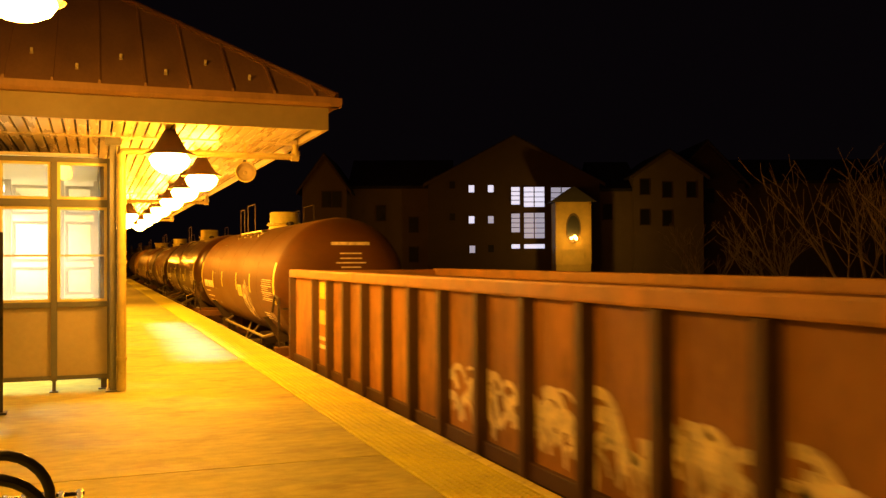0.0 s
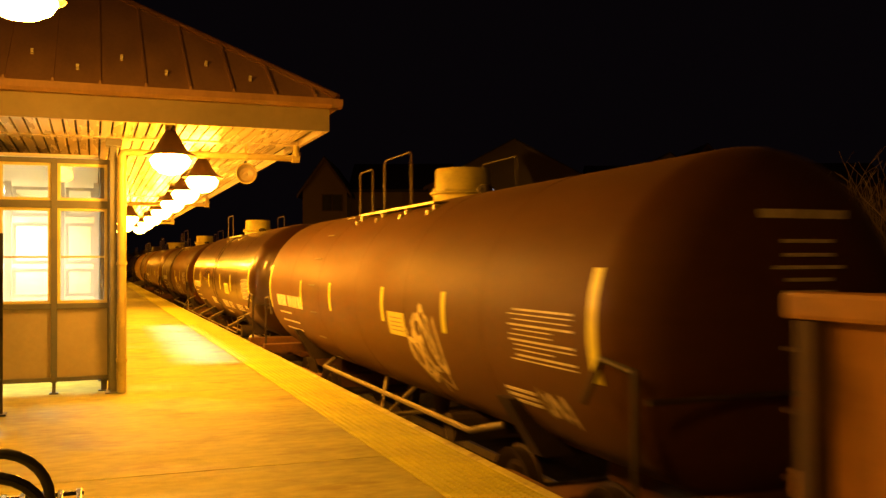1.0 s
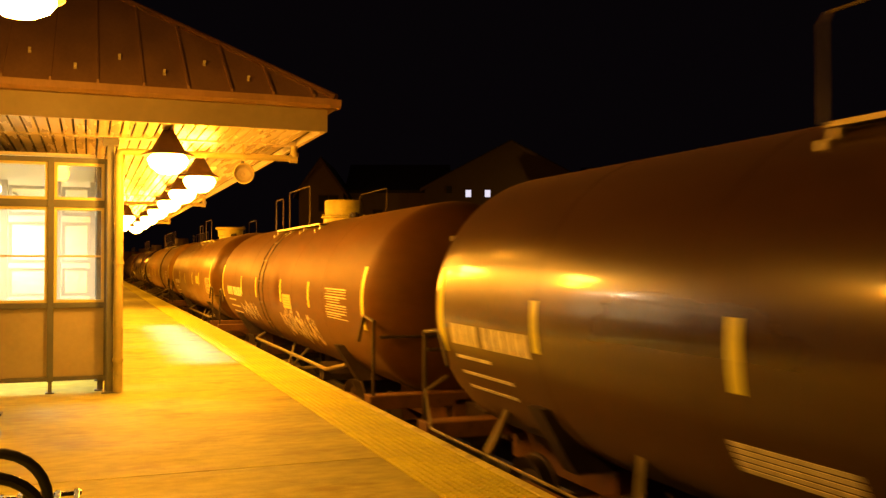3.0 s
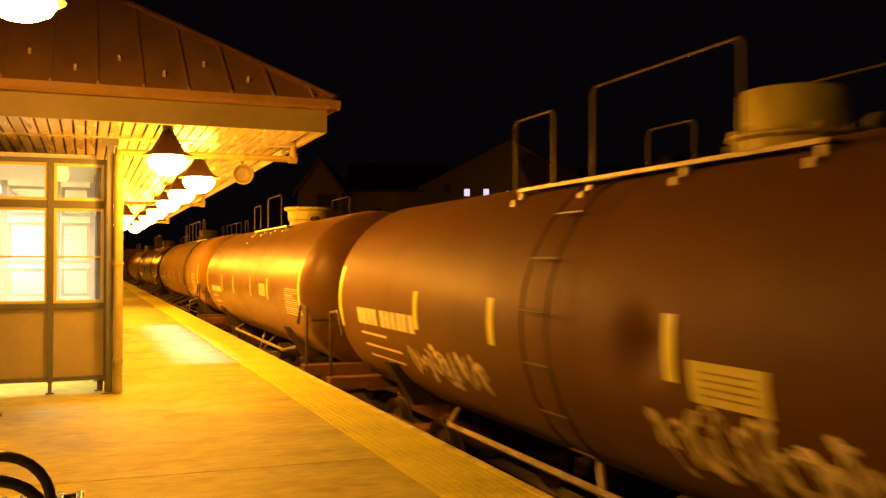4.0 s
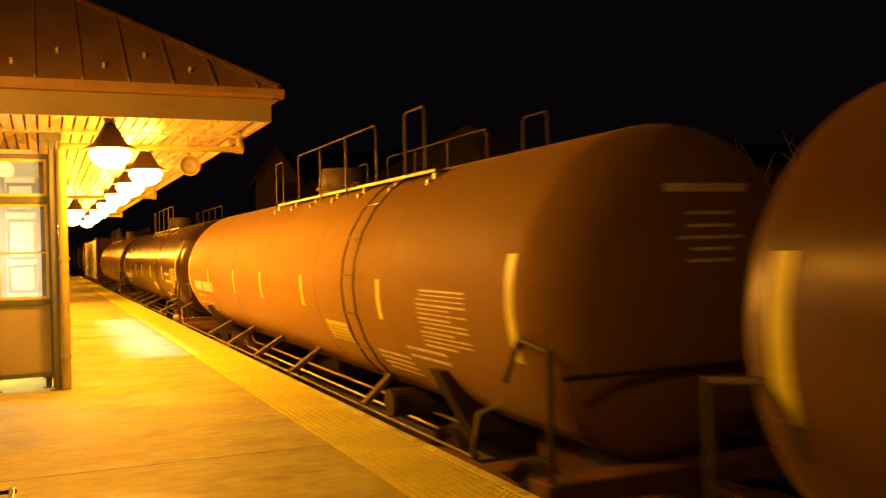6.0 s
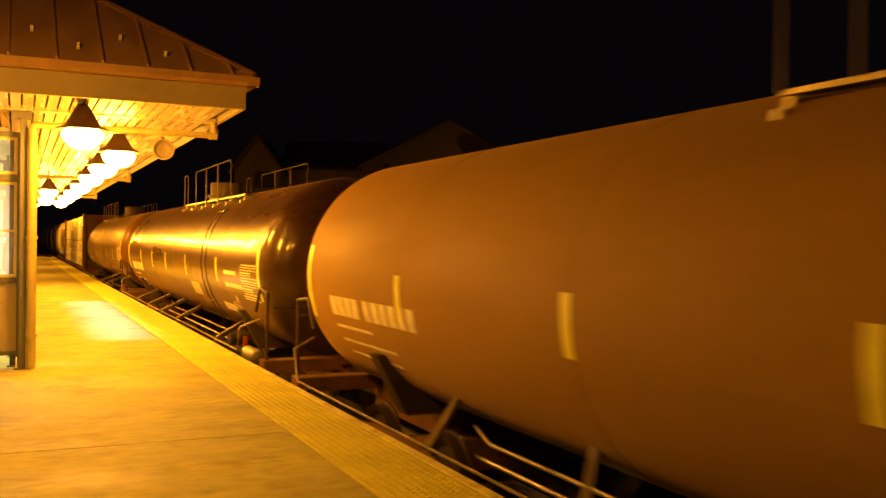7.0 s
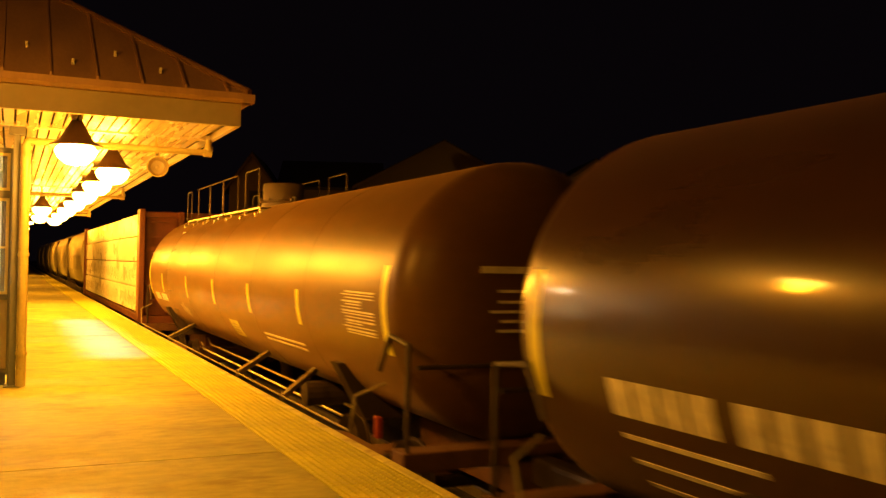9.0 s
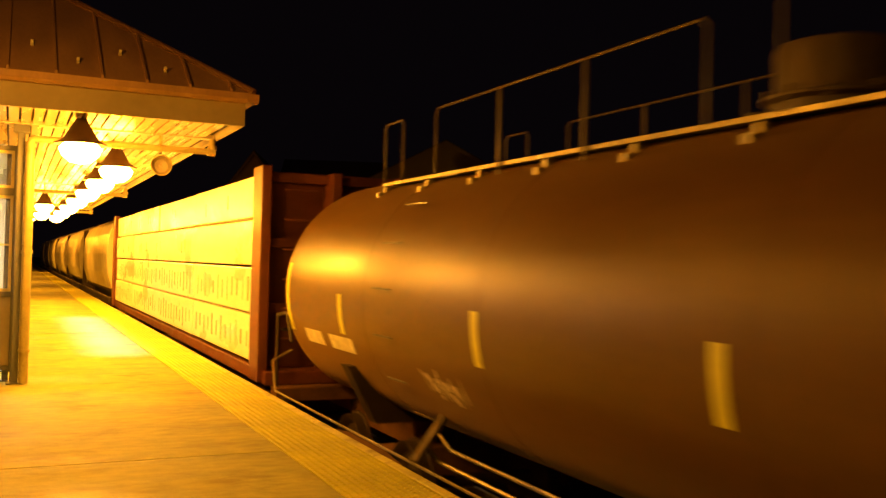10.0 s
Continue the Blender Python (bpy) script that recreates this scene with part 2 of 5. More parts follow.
# ---- ground and platform ----
b = B()
box(b, -300, 400, -200, 700, RAIL - 0.75, RAIL - 0.42)
tagged(link("ground", b, BALLAST), "dark ground beside the tracks at night", "ground", kind="structure")
b = B()
box(b, -7.5, 2.90, -30, 160, -0.45, -0.06)
box(b, -7.3, 2.60, -30, 160, RAIL - 0.42, -0.45)
platform = tagged(link("platform", b, SIDE), "raised concrete station platform with a yellow tactile edge", "platform", kind="structure")
b = B()
box(b, EDGE - 0.09, EDGE, -30, 160, -0.16, -0.002, 0.012)
part("edge_nosing", b, NOSING, platform, "pale worn edge strip")
for xc in (TRACK, TRACK + 4.1):
    b = B()
    prism(b, [(xc - 1.9, RAIL - 0.45), (xc - 1.4, RAIL - 0.13), (xc + 1.4, RAIL - 0.13), (xc + 1.9, RAIL - 0.45)], pose(0, -60, 0, 90), pose(0, 400, 0, 90))
    bed = tagged(link("trackbed", b, BALLAST), "dark crushed-stone trackbed", "trackbed", kind="structure")
    for s in (-0.75, 0.75):
        b = B()
        prism(b, [(-0.07, -0.17), (0.07, -0.17), (0.07, -0.15), (0.012, -0.13), (0.012, -0.04), (0.036, -0.03), (0.036, -0.004), (0.026, 0), (-0.026, 0), (-0.036, -0.004), (-0.036, -0.03), (-0.012, -0.04), (-0.012, -0.13), (-0.07, -0.15)],
              pose(xc + s, -60, RAIL, 90), pose(xc + s, 400, RAIL, 90))
        part("rail", b, STEEL_RAIL, bed, "steel rail with a polished head")

# ---- shelter canopy ----
CX0, CX1, CY0, CY1 = -4.6, 2.555, 10.40, 34.0
SOF, FT = 3.10, 3.36
ROOF_Z, SLOPE = 3.47, 0.67


def canopy():
    top = tagged(empty("platform_canopy", (CX0 + CX1) / 2, (CY0 + CY1) / 2, SOF), "hipped metal-roofed platform canopy with slatted soffit", "canopy", kind="structure")
    inv = Matrix.Translation(-top.location)

    def add(name, b, material, label="", smooth=False):
        bmesh.ops.transform(b, verts=b.verts, matrix=inv)
        return part(name, b, material, top, label, smooth)

    b = B()
    t = 0.06
    box(b, CX0, CX1, CY0, CY0 + t, SOF, FT, 0.006)
    box(b, CX0, CX1, CY1 - t, CY1, SOF, FT, 0.006)
    box(b, CX1 - t, CX1, CY0 + t, CY1 - t, SOF, FT, 0.006)
    box(b, CX0, CX0 + t, CY0 + t, CY1 - t, SOF, FT, 0.006)
    add("fascia", b, FASCIA, "cream painted fascia board")
    # butt joints of the fascia boards
    b = B()
    for x in (-1.6, 0.33, 1.75):
        box(b, x - 0.03, x + 0.03, CY0 - 0.004, CY0 + 0.01, SOF + 0.01, FT - 0.005)
    add("joint_cover", b, FASCIA)
    # gutter all round, with a rounded lip
    b = B()
    o = 0.13
    prof = [(0, 0), (o * 0.75, 0.0), (o, 0.035), (o, 0.10), (o - 0.02, 0.10), (o - 0.02, 0.05), (0, 0.05)]
    prism(b, [(-u, v) for u, v in prof], pose(CX0 - o, CY0, FT, 90, 0, 90), pose(CX1 + o, CY0, FT, 90, 0, 90))
    prism(b, prof, pose(CX0 - o, CY1, FT, 90, 0, 90), pose(CX1 + o, CY1, FT, 90, 0, 90))
    prism(b, prof, pose(CX1, CY0 - o, FT, 90, 0, 0), pose(CX1, CY1 + o, FT, 90, 0, 0))
    prism(b, [(-u, v) for u, v in prof], pose(CX0, CY0 - o, FT, 90, 0, 0), pose(CX0, CY1 + o, FT, 90, 0, 0))
    add("gutter", b, ROOF, "brown metal gutter")
    # roof skin
    e = 0.07
    x0, x1, y0, y1 = CX0 - e, CX1 + e, CY0 - e - 0.04, CY1 + e
    half = (x1 - x0) / 2
    rz = ROOF_Z + half * SLOPE
    b = B()
    c = [b.verts.new(v) for v in ((x0, y0, ROOF_Z), (x1, y0, ROOF_Z), (x1, y1, ROOF_Z), (x0, y1, ROOF_Z), (x0 + half, y0 + half, rz), (x0 + half, y1 - half, rz))]
    for f in ((0, 1, 4), (1, 2, 5, 4), (2, 3, 5), (3, 0, 4, 5)):
        b.faces.new([c[i] for i in f])
    g = bmesh.ops.extrude_face_region(b, geom=list(b.faces))
    bmesh.ops.translate(b, verts=[v for v in g["geom"] if isinstance(v, bmesh.types.BMVert)], vec=(0, 0, -0.04))
    add("roof", b, ROOF, "brown standing-seam metal roof")
    # standing seams of the end hip and of the track side
    b = B()
    x = 0.52 - 0.4625 * 12
    while x < x1 - 0.15:
        if x > x0 + 0.15:
            run = min(x - x0, x1 - x)
            prism(b, [(-0.012, -0.01), (0.012, -0.01), (0.012, 0.035), (-0.012, 0.035)], pose(x, y0, ROOF_Z, 90), pose(x, y0 + run, ROOF_Z + run * SLOPE, 90))
        x += 0.4625
    y = y0 + 0.4
    while y < y1 - 0.2:
        run = min(y - y0, y1 - y, half)
        prism(b, [(-0.012, -0.01), (0.012, -0.01), (0.012, 0.035), (-0.012, 0.035)], pose(x1, y, ROOF_Z, 90, 0, 90), pose(x1 - run, y, ROOF_Z + run * SLOPE, 90, 0, 90))
        y += 0.465
    add("standing_seam", b, ROOF)
    # hip caps
    b = B()
    for p, q in (((x0, y0), 1), ((x1, y0), -1)):
        for k in (0, 1):
            rod(b, (p[0], p[1], ROOF_Z + 0.01), (p[0] + q * half, p[1] + half, rz + 0.01), 0.045, 8)
    add("hip_cap", b, ROOF)
    for xs, h in (((-2.0, -1.084, -0.167, 0.747, 1.667), 0.265), ((-1.55, -0.63, 0.287, 1.207), 0.56)):
        for x in xs:
            b = B()
            z = ROOF_Z + (h) * SLOPE
            box(b, -0.018, 0.018, -0.02, 0.02, 0, 0.012, 0.003)
            box(b, -0.016, 0.016, 0.008, 0.02, 0.01, 0.06, 0.004)
            bmesh.ops.transform(b, verts=b.verts, matrix=pose(x, y0 + h, z + 0.012, math.degrees(math.atan(SLOPE))))
            add("snow_guard", b, SHADE_IN, "small pale snow guard")
    # soffit slats running along the platform
    b = B()
    x = CX0 + 0.07
    while x < CX1 - 0.18:
        box(b, x, x + 0.104, CY0 + 0.07, CY1 - 0.07, SOF + 0.015, SOF + 0.055)
        x += 0.128
    for y in (11.9, 22.0, 32.0):
        box(b, CX0 + 0.07, CX1 - 0.07, y - 0.09, y + 0.09, SOF + 0.002, SOF + 0.056)
    add("soffit", b, SOFFIT, "glossy cream slatted metal soffit")
    b = B()
    box(b, CX0 + 0.07, CX1 - 0.07, CY0 + 0.07, CY1 - 0.07, SOF + 0.075, SOF + 0.11)
    add("soffit_backing", b, UNDER)
    return top


canopy()


def downpipe(y):
    top = tagged(empty("rain_pipe", 0.268, y, 0), "yellow-painted rain pipe along the canopy post", "drainpipe", group="rain pipes")
    b = B()
    pipe_run(b, [(0.05, -0.05, 0.01), (0.05, -0.05, 2.90)], 0.055, 14)
    part("pipe", b, PIPE, top, smooth=True)
    b = B()
    pipe_run(b, [(0.05, -0.05, 2.88), (0.06, -0.05, 2.925), (0.10, -0.05, 2.94), (2.16, -0.05, 2.94), (2.195, -0.05, 2.955), (2.205, -0.05, 3.10)], 0.041, 14)
    part("branch_pipe", b, PIPE, top, smooth=True)
    b = B()
    rod(b, (2.14, -0.05, 2.94), (2.24, -0.05, 2.94), 0.056, 14)
    rod(b, (2.205, -0.05, 2.96), (2.205, -0.05, 3.02), 0.056, 14)
    part("elbow", b, PIPE, top, smooth=True)
    for x in (0.5, 1.55):
        b = B()
        box(b, x - 0.015, x + 0.015, -0.055, -0.045, 2.94, 3.11)
        lathe(b, [(0.042, -0.02), (0.054, -0.02), (0.054, 0.02), (0.042, 0.02), (0.042, -0.02)], pose(x, -0.05, 2.94, 0, 90, 0), 16)
        part("hanger", b, PIPE, top)
    for z in (1.58, 0.4):
        b = B()
        lathe(b, [(0.056, -0.02), (0.066, -0.02), (0.066, 0.02), (0.056, 0.02)], pose(0.05, -0.05, z), 16)
        part("clamp", b, PIPE, top)
    return top


def post(x, y):
    b = B()
    box(b, x - 0.04, x + 0.04, y - 0.04, y + 0.04, 0.0, SOF + 0.02, 0.006)
    box(b, x - 0.09, x + 0.09, y - 0.09, y + 0.09, 0.0, 0.015, 0.004)
    box(b, x - 0.09, x + 0.09, y - 0.09, y + 0.09, SOF - 0.09, SOF + 0.012, 0.004)
    return tagged(link("canopy_post", b, FRAME), "dark grey steel post holding up the canopy", "post", group="canopy posts")


for y in (11.93, 22.0, 32.0):
    downpipe(y - 0.02)
    post(0.222, y)
    post(-2.6, y)


# ---- glazed waiting shelter under the canopy ----
SY, SX1, SX0, SY1 = 12.06, 0.155, -2.92, 20.5


def shelter():
    top = tagged(empty("waiting_shelter", SX1, SY, 0), "glazed waiting shelter brightly lit inside", "shelter")
    inv = Matrix.Translation(-top.location)

    def add(name, b, material, label="", parent=None):
        bmesh.ops.transform(b, verts=b.verts, matrix=inv)
        return part(name, b, material, parent or top, label)

    def bay(u0, u1, end):
        """One bay of wall from u0 to u1: along x on the end wall, along y on the side wall."""
        def bx(bm, a0, a1, d0, d1, z0, z1, bevel=0.0):
            if end:
                box(bm, a0, a1, SY + d0, SY + d1, z0, z1, bevel)
            else:
                box(bm, SX1 - d1, SX1 - d0, a0, a1, z0, z1, bevel)
        for z0, z1, midbar in ((1.095, 2.255, 1.66), (2.345, 2.80, None)):
            w = B()
            f = 0.035
            for a0, a1, c0, c1 in ((u0, u1, z0, z0 + f), (u0, u1, z1 - f, z1), (u0, u0 + f, z0 + f, z1 - f), (u1 - f, u1, z0 + f, z1 - f)):
                bx(w, a0, a1, 0.0, 0.07, c0, c1, 0.004)
            if midbar:
                bx(w, u0 + f, u1 - f, 0.01, 0.06, midbar - 0.012, midbar + 0.012)
            win = add("window", w, CREAM, "cream window frame with clear glass")
            g = B()
            bx(g, u0 + f, u1 - f, 0.032, 0.038, z0 + f, z1 - f)
            p = add("pane", g, GLASS, parent=win)
            p.visible_shadow = False
        q = B()
        bx(q, u0, u1, 0.02, 0.05, 0.20, 1.03, 0.004)
        add("lower_panel", q, PANEL, "plain beige lower wall panel")

    def frame_bars(u_list, end):
        b = B()
        def bx(a0, a1, z0, z1, d0=-0.015, d1=0.085):
            if end:
                box(b, a0, a1, SY + d0, SY + d1, z0, z1, 0.004)
            else:
                box(b, SX1 - d1, SX1 - d0, a0, a1, z0, z1, 0.004)
        for u in u_list:
            bx(u - 0.035, u + 0.035, 0.14, 2.86)
        for (z0, z1) in ((0.15, 0.20), (1.03, 1.095), (2.255, 2.345), (2.80, 2.86)):
            for u, w in zip(u_list, u_list[1:]):
                bx(u + 0.035, w - 0.035, z0, z1)
        for u in u_list:
            bx(u - 0.05, u + 0.05, 0.0, 0.015, -0.03, 0.1)
            bx(u - 0.02, u + 0.02, 0.015, 0.14, 0.0, 0.07)
        add("wall_frame", b, FRAME, "dark grey steel wall frame")

    us = [0.19 - 0.64 * i for i in range(6)]
    us = us[::-1]
    frame_bars(us, True)
    for u, w in zip(us, us[1:]):
        bay(u + 0.035, w - 0.035, True)
    vs = [SY + 0.13 + 1.0 * i for i in range(9)]
    frame_bars(vs, False)
    # side wall, never in view, closed solid to keep room light off the train
    for u, w in zip(vs, vs[1:]):
        for z0, z1 in ((0.20, 1.03), (1.095, 2.255), (2.345, 2.80)):
            b = B()
            box(b, SX1 - 0.06, SX1 - 0.02, u + 0.035, w - 0.035, z0, z1, 0.004)
            add("light_stop_panel", b, PANEL, "plain beige panel added to stop the room light")
    b = B()
    box(b, SX0 - 0.04, SX0, SY + 0.1, SY1, 0.15, 2.86)
    box(b, SX0, SX1 - 0.1, SY1, SY1 + 0.05, 0.15, 2.86)
    add("back_wall", b, ROOM, "white inner wall")
    b = B()
    box(b, SX0, SX1 - 0.1, SY + 0.1, SY1 - 0.02, 2.88, 2.92)
    add("inner_ceiling", b, ROOM)
    # glazed inner screen with pale frames, and the rail before it
    for u0, u1 in ((-0.42, 0.0), (-1.18, -0.54), (-1.94, -1.30), (-2.70, -2.06)):
        for z0, z1 in ((1.06, 1.50), (1.58, 2.22), (2.32, 2.78)):
            b = B()
            for a0, a1, c0, c1 in ((u0, u1, z0, z0 + 0.05), (u0, u1, z1 - 0.05, z1), (u0, u0 + 0.05, z0 + 0.05, z1 - 0.05), (u1 - 0.05, u1, z0 + 0.05, z1 - 0.05)):
                box(b, a0, a1, 15.60, 15.65, c0, c1, 0.004)
            add("inner_window", b, SILL, "pale grey inner window frame")
    b = B()
    for u in (-2.80, -2.00, -1.24, -0.48, 0.04):
        box(b, u - 0.045, u + 0.045, 15.58, 15.67, 0.0, 2.86, 0.004)
    add("inner_post", b, SILL, "grey inner screen post")
    b = B()
    for u in (-2.80, -2.00, -1.24, -0.48):
        box(b, u + 0.05, u + 0.72 if u < -0.5 else -0.01, 15.60, 15.65, 0.15, 1.02, 0.004)
    add("inner_panel", b, ROOM, "white inner screen panels")
    return top


shelter()
for y in (13.6, 16.4, 19.2):
    b = B()
    box(b, -1.55, -1.30, y - 0.62, y + 0.62, 2.80, 2.86, 0.01)
    tl = tagged(link("tube_light", b, ROOM), "white ceiling tube light inside the shelter", "ceiling light", group="tube lights")
    b = B()
    box(b, -1.52, -1.33, y - 0.58, y + 0.58, 2.775, 2.80, 0.01)
    part("diffuser", b, TUBE, tl, "glowing diffuser")
    ld = bpy.data.lights.new("tube_lamp", "AREA")
    ld.shape, ld.size, ld.size_y, ld.energy, ld.color = "RECTANGLE", 0.19, 1.1, ROOM_W, WHITE_LAMP
    o = new("tube_lamp", ld)
    o.matrix_world = pose(-1.425, y, 2.765)
# bench and noticeboard inside
sb = tagged(empty("shelter_bench", -0.9, 14.2, 0), "blue metal bench inside the shelter", "bench")
BLUE = mat("bench_blue", (0.22, 0.24, 0.40), 0.4, var=0.15)
b = B()
for i in range(4):
    box(b, -0.75 + 0, 0.75, -0.2 + 0.11 * i, -0.11 + 0.11 * i, 0.44, 0.47, 0.006)
part("seat", b, BLUE, sb)
b = B()
for i in range(3):
    box(b, -0.75, 0.75, 0.27, 0.30, 0.58 + 0.13 * i, 0.67 + 0.13 * i, 0.006)
part("backrest", b, BLUE, sb)
for x in (-0.65, 0.65):
    b = B()
    box(b, x - 0.025, x + 0.025, -0.2, -0.15, 0, 0.44)
    box(b, x - 0.025, x + 0.025, 0.25, 0.27, 0, 0.95)
    part("leg", b, BLUE, sb)


# ---- lamps ----
def pendant(x, y, rim, hang):
    top = tagged(empty("pendant_lamp", x, y, rim), "bell-shaped brown pendant lamp with a glowing orange bulb", "lamp", group="platform lamps")
    b = B()
    out = [(0.035, 0.36), (0.05, 0.34), (0.055, 0.30), (0.075, 0.265), (0.125, 0.18), (0.165, 0.11), (0.19, 0.07), (0.245, 0.035), (0.29, 0.012), (0.295, 0.0)]
    lathe(b, out + [(r - 0.008, h - 0.004) for r, h in out[::-1]], Matrix.Identity(4), 28)
    part("shade", b, SHADE, top, "brown metal bell shade", True)
    b = B()
    rod(b, (0, 0, 0.35), (0, 0, hang), 0.016, 8)
    rod(b, (0, 0, hang - 0.03), (0, 0, hang), 0.06, 12)
    part("stem", b, SHADE, top)
    # globe widened past the bulb's size, its shape stands in for glare
    b = B()
    lathe(b, [(0, 0.14), (0.05, 0.13), (0.11, 0.06), (0.20, 0.0), (0.235, -0.05), (0.20, -0.13), (0.12, -0.20), (0, -0.225)], Matrix.Identity(4), 20)
    part("bulb", b, BULB, top, "glowing frosted globe, enlarged for the lamp's glare", True)
    ld = bpy.data.lights.new("lamp", "POINT")
    ld.energy, ld.color, ld.shadow_soft_size = LAMP_W, SODIUM, 0.12
    o = new("lamp", ld)
    o.location = (x, y, rim - 0.36)
    return top


for x, y in ((0.83, 11.06), (1.47, 13.68), (1.47, 16.3), (1.47, 19.1), (1.47, 22.3), (1.47, 25.6), (1.47, 29.2), (1.47, 33.0), (0.88, 25.6), (0.96, 31.0)):
    pendant(x, y, 2.82, 0.305)


def pole_lamp(x, y, watts, up=0.0):
    top = tagged(empty("pole_lamp", x, y, 0), "platform lamp post with bell-shaped lamp on an arm", "street lamp", group="pole lamps")
    b = B()
    rod(b, (-1.1, 0, 0), (-1.1, 0, 4.3 + up), 0.055, 12, 0.045)
    rod(b, (-1.1, 0, 0), (-1.1, 0, 0.3), 0.09, 12)
    part("pole", b, FRAME, top, smooth=True)
    b = B()
    pipe_run(b, [(-1.1, 0, 3.7 + up), (-0.8, 0, 4.05 + up), (-0.3, 0, 4.12 + up), (0, 0, 3.95 + up), (0, 0, 3.72 + up)], 0.025, 10)
    part("arm", b, FRAME, top, smooth=True)
    b = B()
    out = [(0.035, 0.36), (0.05, 0.34), (0.055, 0.30), (0.075, 0.265), (0.125, 0.18), (0.165, 0.11), (0.19, 0.07), (0.245, 0.035), (0.29, 0.012), (0.295, 0.0)]
    lathe(b, out + [(r - 0.008, h - 0.004) for r, h in out[::-1]], Matrix.Translation((0, 0, 3.40 + up)), 28)
    part("shade", b, SHADE, top, "brown metal bell shade", True)
    # same widened globe, shallower, with the glare built into its shape
    b = B()
    lathe(b, [(0, 0.14), (0.05, 0.13), (0.13, 0.07), (0.235, 0.0), (0.24, -0.03), (0.20, -0.09), (0.12, -0.13), (0, -0.14)], Matrix.Translation((0, 0, 3.40 + up)), 20)
    part("bulb", b, BULB, top, "glowing frosted globe, enlarged for the lamp's glare", True)
    ld = bpy.data.lights.new("lamp", "POINT")
    ld.energy, ld.color, ld.shadow_soft_size = watts, SODIUM, 0.12
    o = new("lamp", ld)
    o.location = (x, y, 3.40 - 0.27 + up)
    return top


pole_lamp(-0.47, 6.91, 205)
# unseen lamp added left of view to light the near train side
pole_lamp(-1.5, 2.1, 85, 1.0)
for y in (42.0, 54.0, 66.0, 80.0):
    pole_lamp(1.0, y, 430)
# recessed downlight above the pale pool on the platform
b = B()
box(b, 1.62, 1.88, 15.0, 24.4, 3.085, 3.125, 0.008)
dl = tagged(link("downlight", b, ROOM), "long white strip light set in the soffit", "ceiling light")
b = B()
box(b, 1.65, 1.85, 15.03, 24.37, 3.075, 3.084)
part("diffuser", b, SHADE_IN, dl, "pale diffuser")
ld = bpy.data.lights.new("downlight_lamp", "AREA")
ld.shape, ld.size, ld.size_y, ld.energy, ld.color, ld.spread = "RECTANGLE", 0.20, 9.2, 58, (0.52, 0.52, 1.6), radians(26)
o = new("downlight_lamp", ld)
o.matrix_world = pose(1.75, 19.7, 3.06)


# ---- loudspeaker, sign post, bench ----
sp = tagged(empty("loudspeaker", 1.989, 12.93, 2.827), "round loudspeaker horn hung under the canopy edge", "loudspeaker")
b = B()
lathe(b, [(0.0, 0.26), (0.09, 0.26), (0.12, 0.24), (0.135, 0.0), (0.128, 0.0), (0.125, 0.12)], pose(0, 0, 0, -90, 0, -5), 28)
part("housing", b, FASCIA, sp, "cream cylindrical housing", True)
b = B()
lathe(b, [(0.134, -0.012), (0.146, 0.0), (0.134, 0.02), (0.128, 0.0), (0.134, -0.012)], pose(0, 0, 0, -90, 0, -5), 28)
part("rim", b, CREAM, sp, smooth=True)
b = B()
lathe(b, [(0.126, 0.03), (0.09, 0.10), (0.03, 0.12), (0.0, 0.10)], pose(0, 0, 0, -90, 0, -5), 28)
part("cone", b, FASCIA, sp, "cream speaker cone", True)
b = B()
box(b, -0.02, 0.02, 0.10, 0.14, 0.14, 0.30)
part("bracket", b, FRAME, sp)

b = B()
box(b, -0.945, -0.885, 10.56, 10.62, 0.0, 1.9, 0.008)
box(b, -1.0, -0.85, 10.50, 10.68, 0.0, 0.02, 0.005)
sg = tagged(link("sign_post", b, BLACK_IRON), "black steel sign post standing on the platform", "post")
b = B()
box(b, -1.75, -0.95, 10.575, 10.605, 0.9, 1.85, 0.006)
part("sign_board", b, BLACK_IRON, sg, "black framed board")

bench = tagged(empty("platform_bench", -0.9, 4.1, 0), "black tubular iron bench with slatted seat", "bench")
for yy, zz, out in ((0.0, 0.815, 0.735), (-0.38, 0.80, 0.745), (0.52, 0.815, 0.735)):
    b = B()
    pts = [(-1.1, yy, 0.02), (-1.1, yy, zz - 0.2), (-1.04, yy, zz - 0.06), (-0.9, yy, zz), (out - 0.2, yy, zz)]
    pts += [(out - 0.2 + 0.2 * math.sin(a), yy, zz - 0.2 * (1 - math.cos(a))) for a in np.linspace(0.2, math.pi / 2, 7)]
    pts += [(out, yy, 0.02)]
    if yy < 0.5:
        pipe_run(b, pts, 0.022, 14)
        part("arm", b, BLACK_IRON, bench, "black bent tube armrest and leg", True)
    else:
        b.free()
for i in range(22):
    b = B()
    x = 0.84 - 0.078 * i
    box(b, x - 0.012, x + 0.012, 0.06, 0.46, 0.535, 0.545, 0.003)
    part("seat_bar", b, BLACK_IRON, bench)
b = B()
for y in (0.06, 0.46):
    box(b, -0.9, 0.86, y - 0.012, y + 0.012, 0.515, 0.535, 0.004)
for x in (-0.8, 0.7):
    for y in (0.08, 0.44):
        box(b, x - 0.015, x + 0.015, y - 0.015, y + 0.015, 0, 0.52)
part("seat_frame", b, BLACK_IRON, bench)


# ---- train ----
PRINT = mat("placard_print", (0.38, 0.30, 0.10), 0.6, var=0.3)


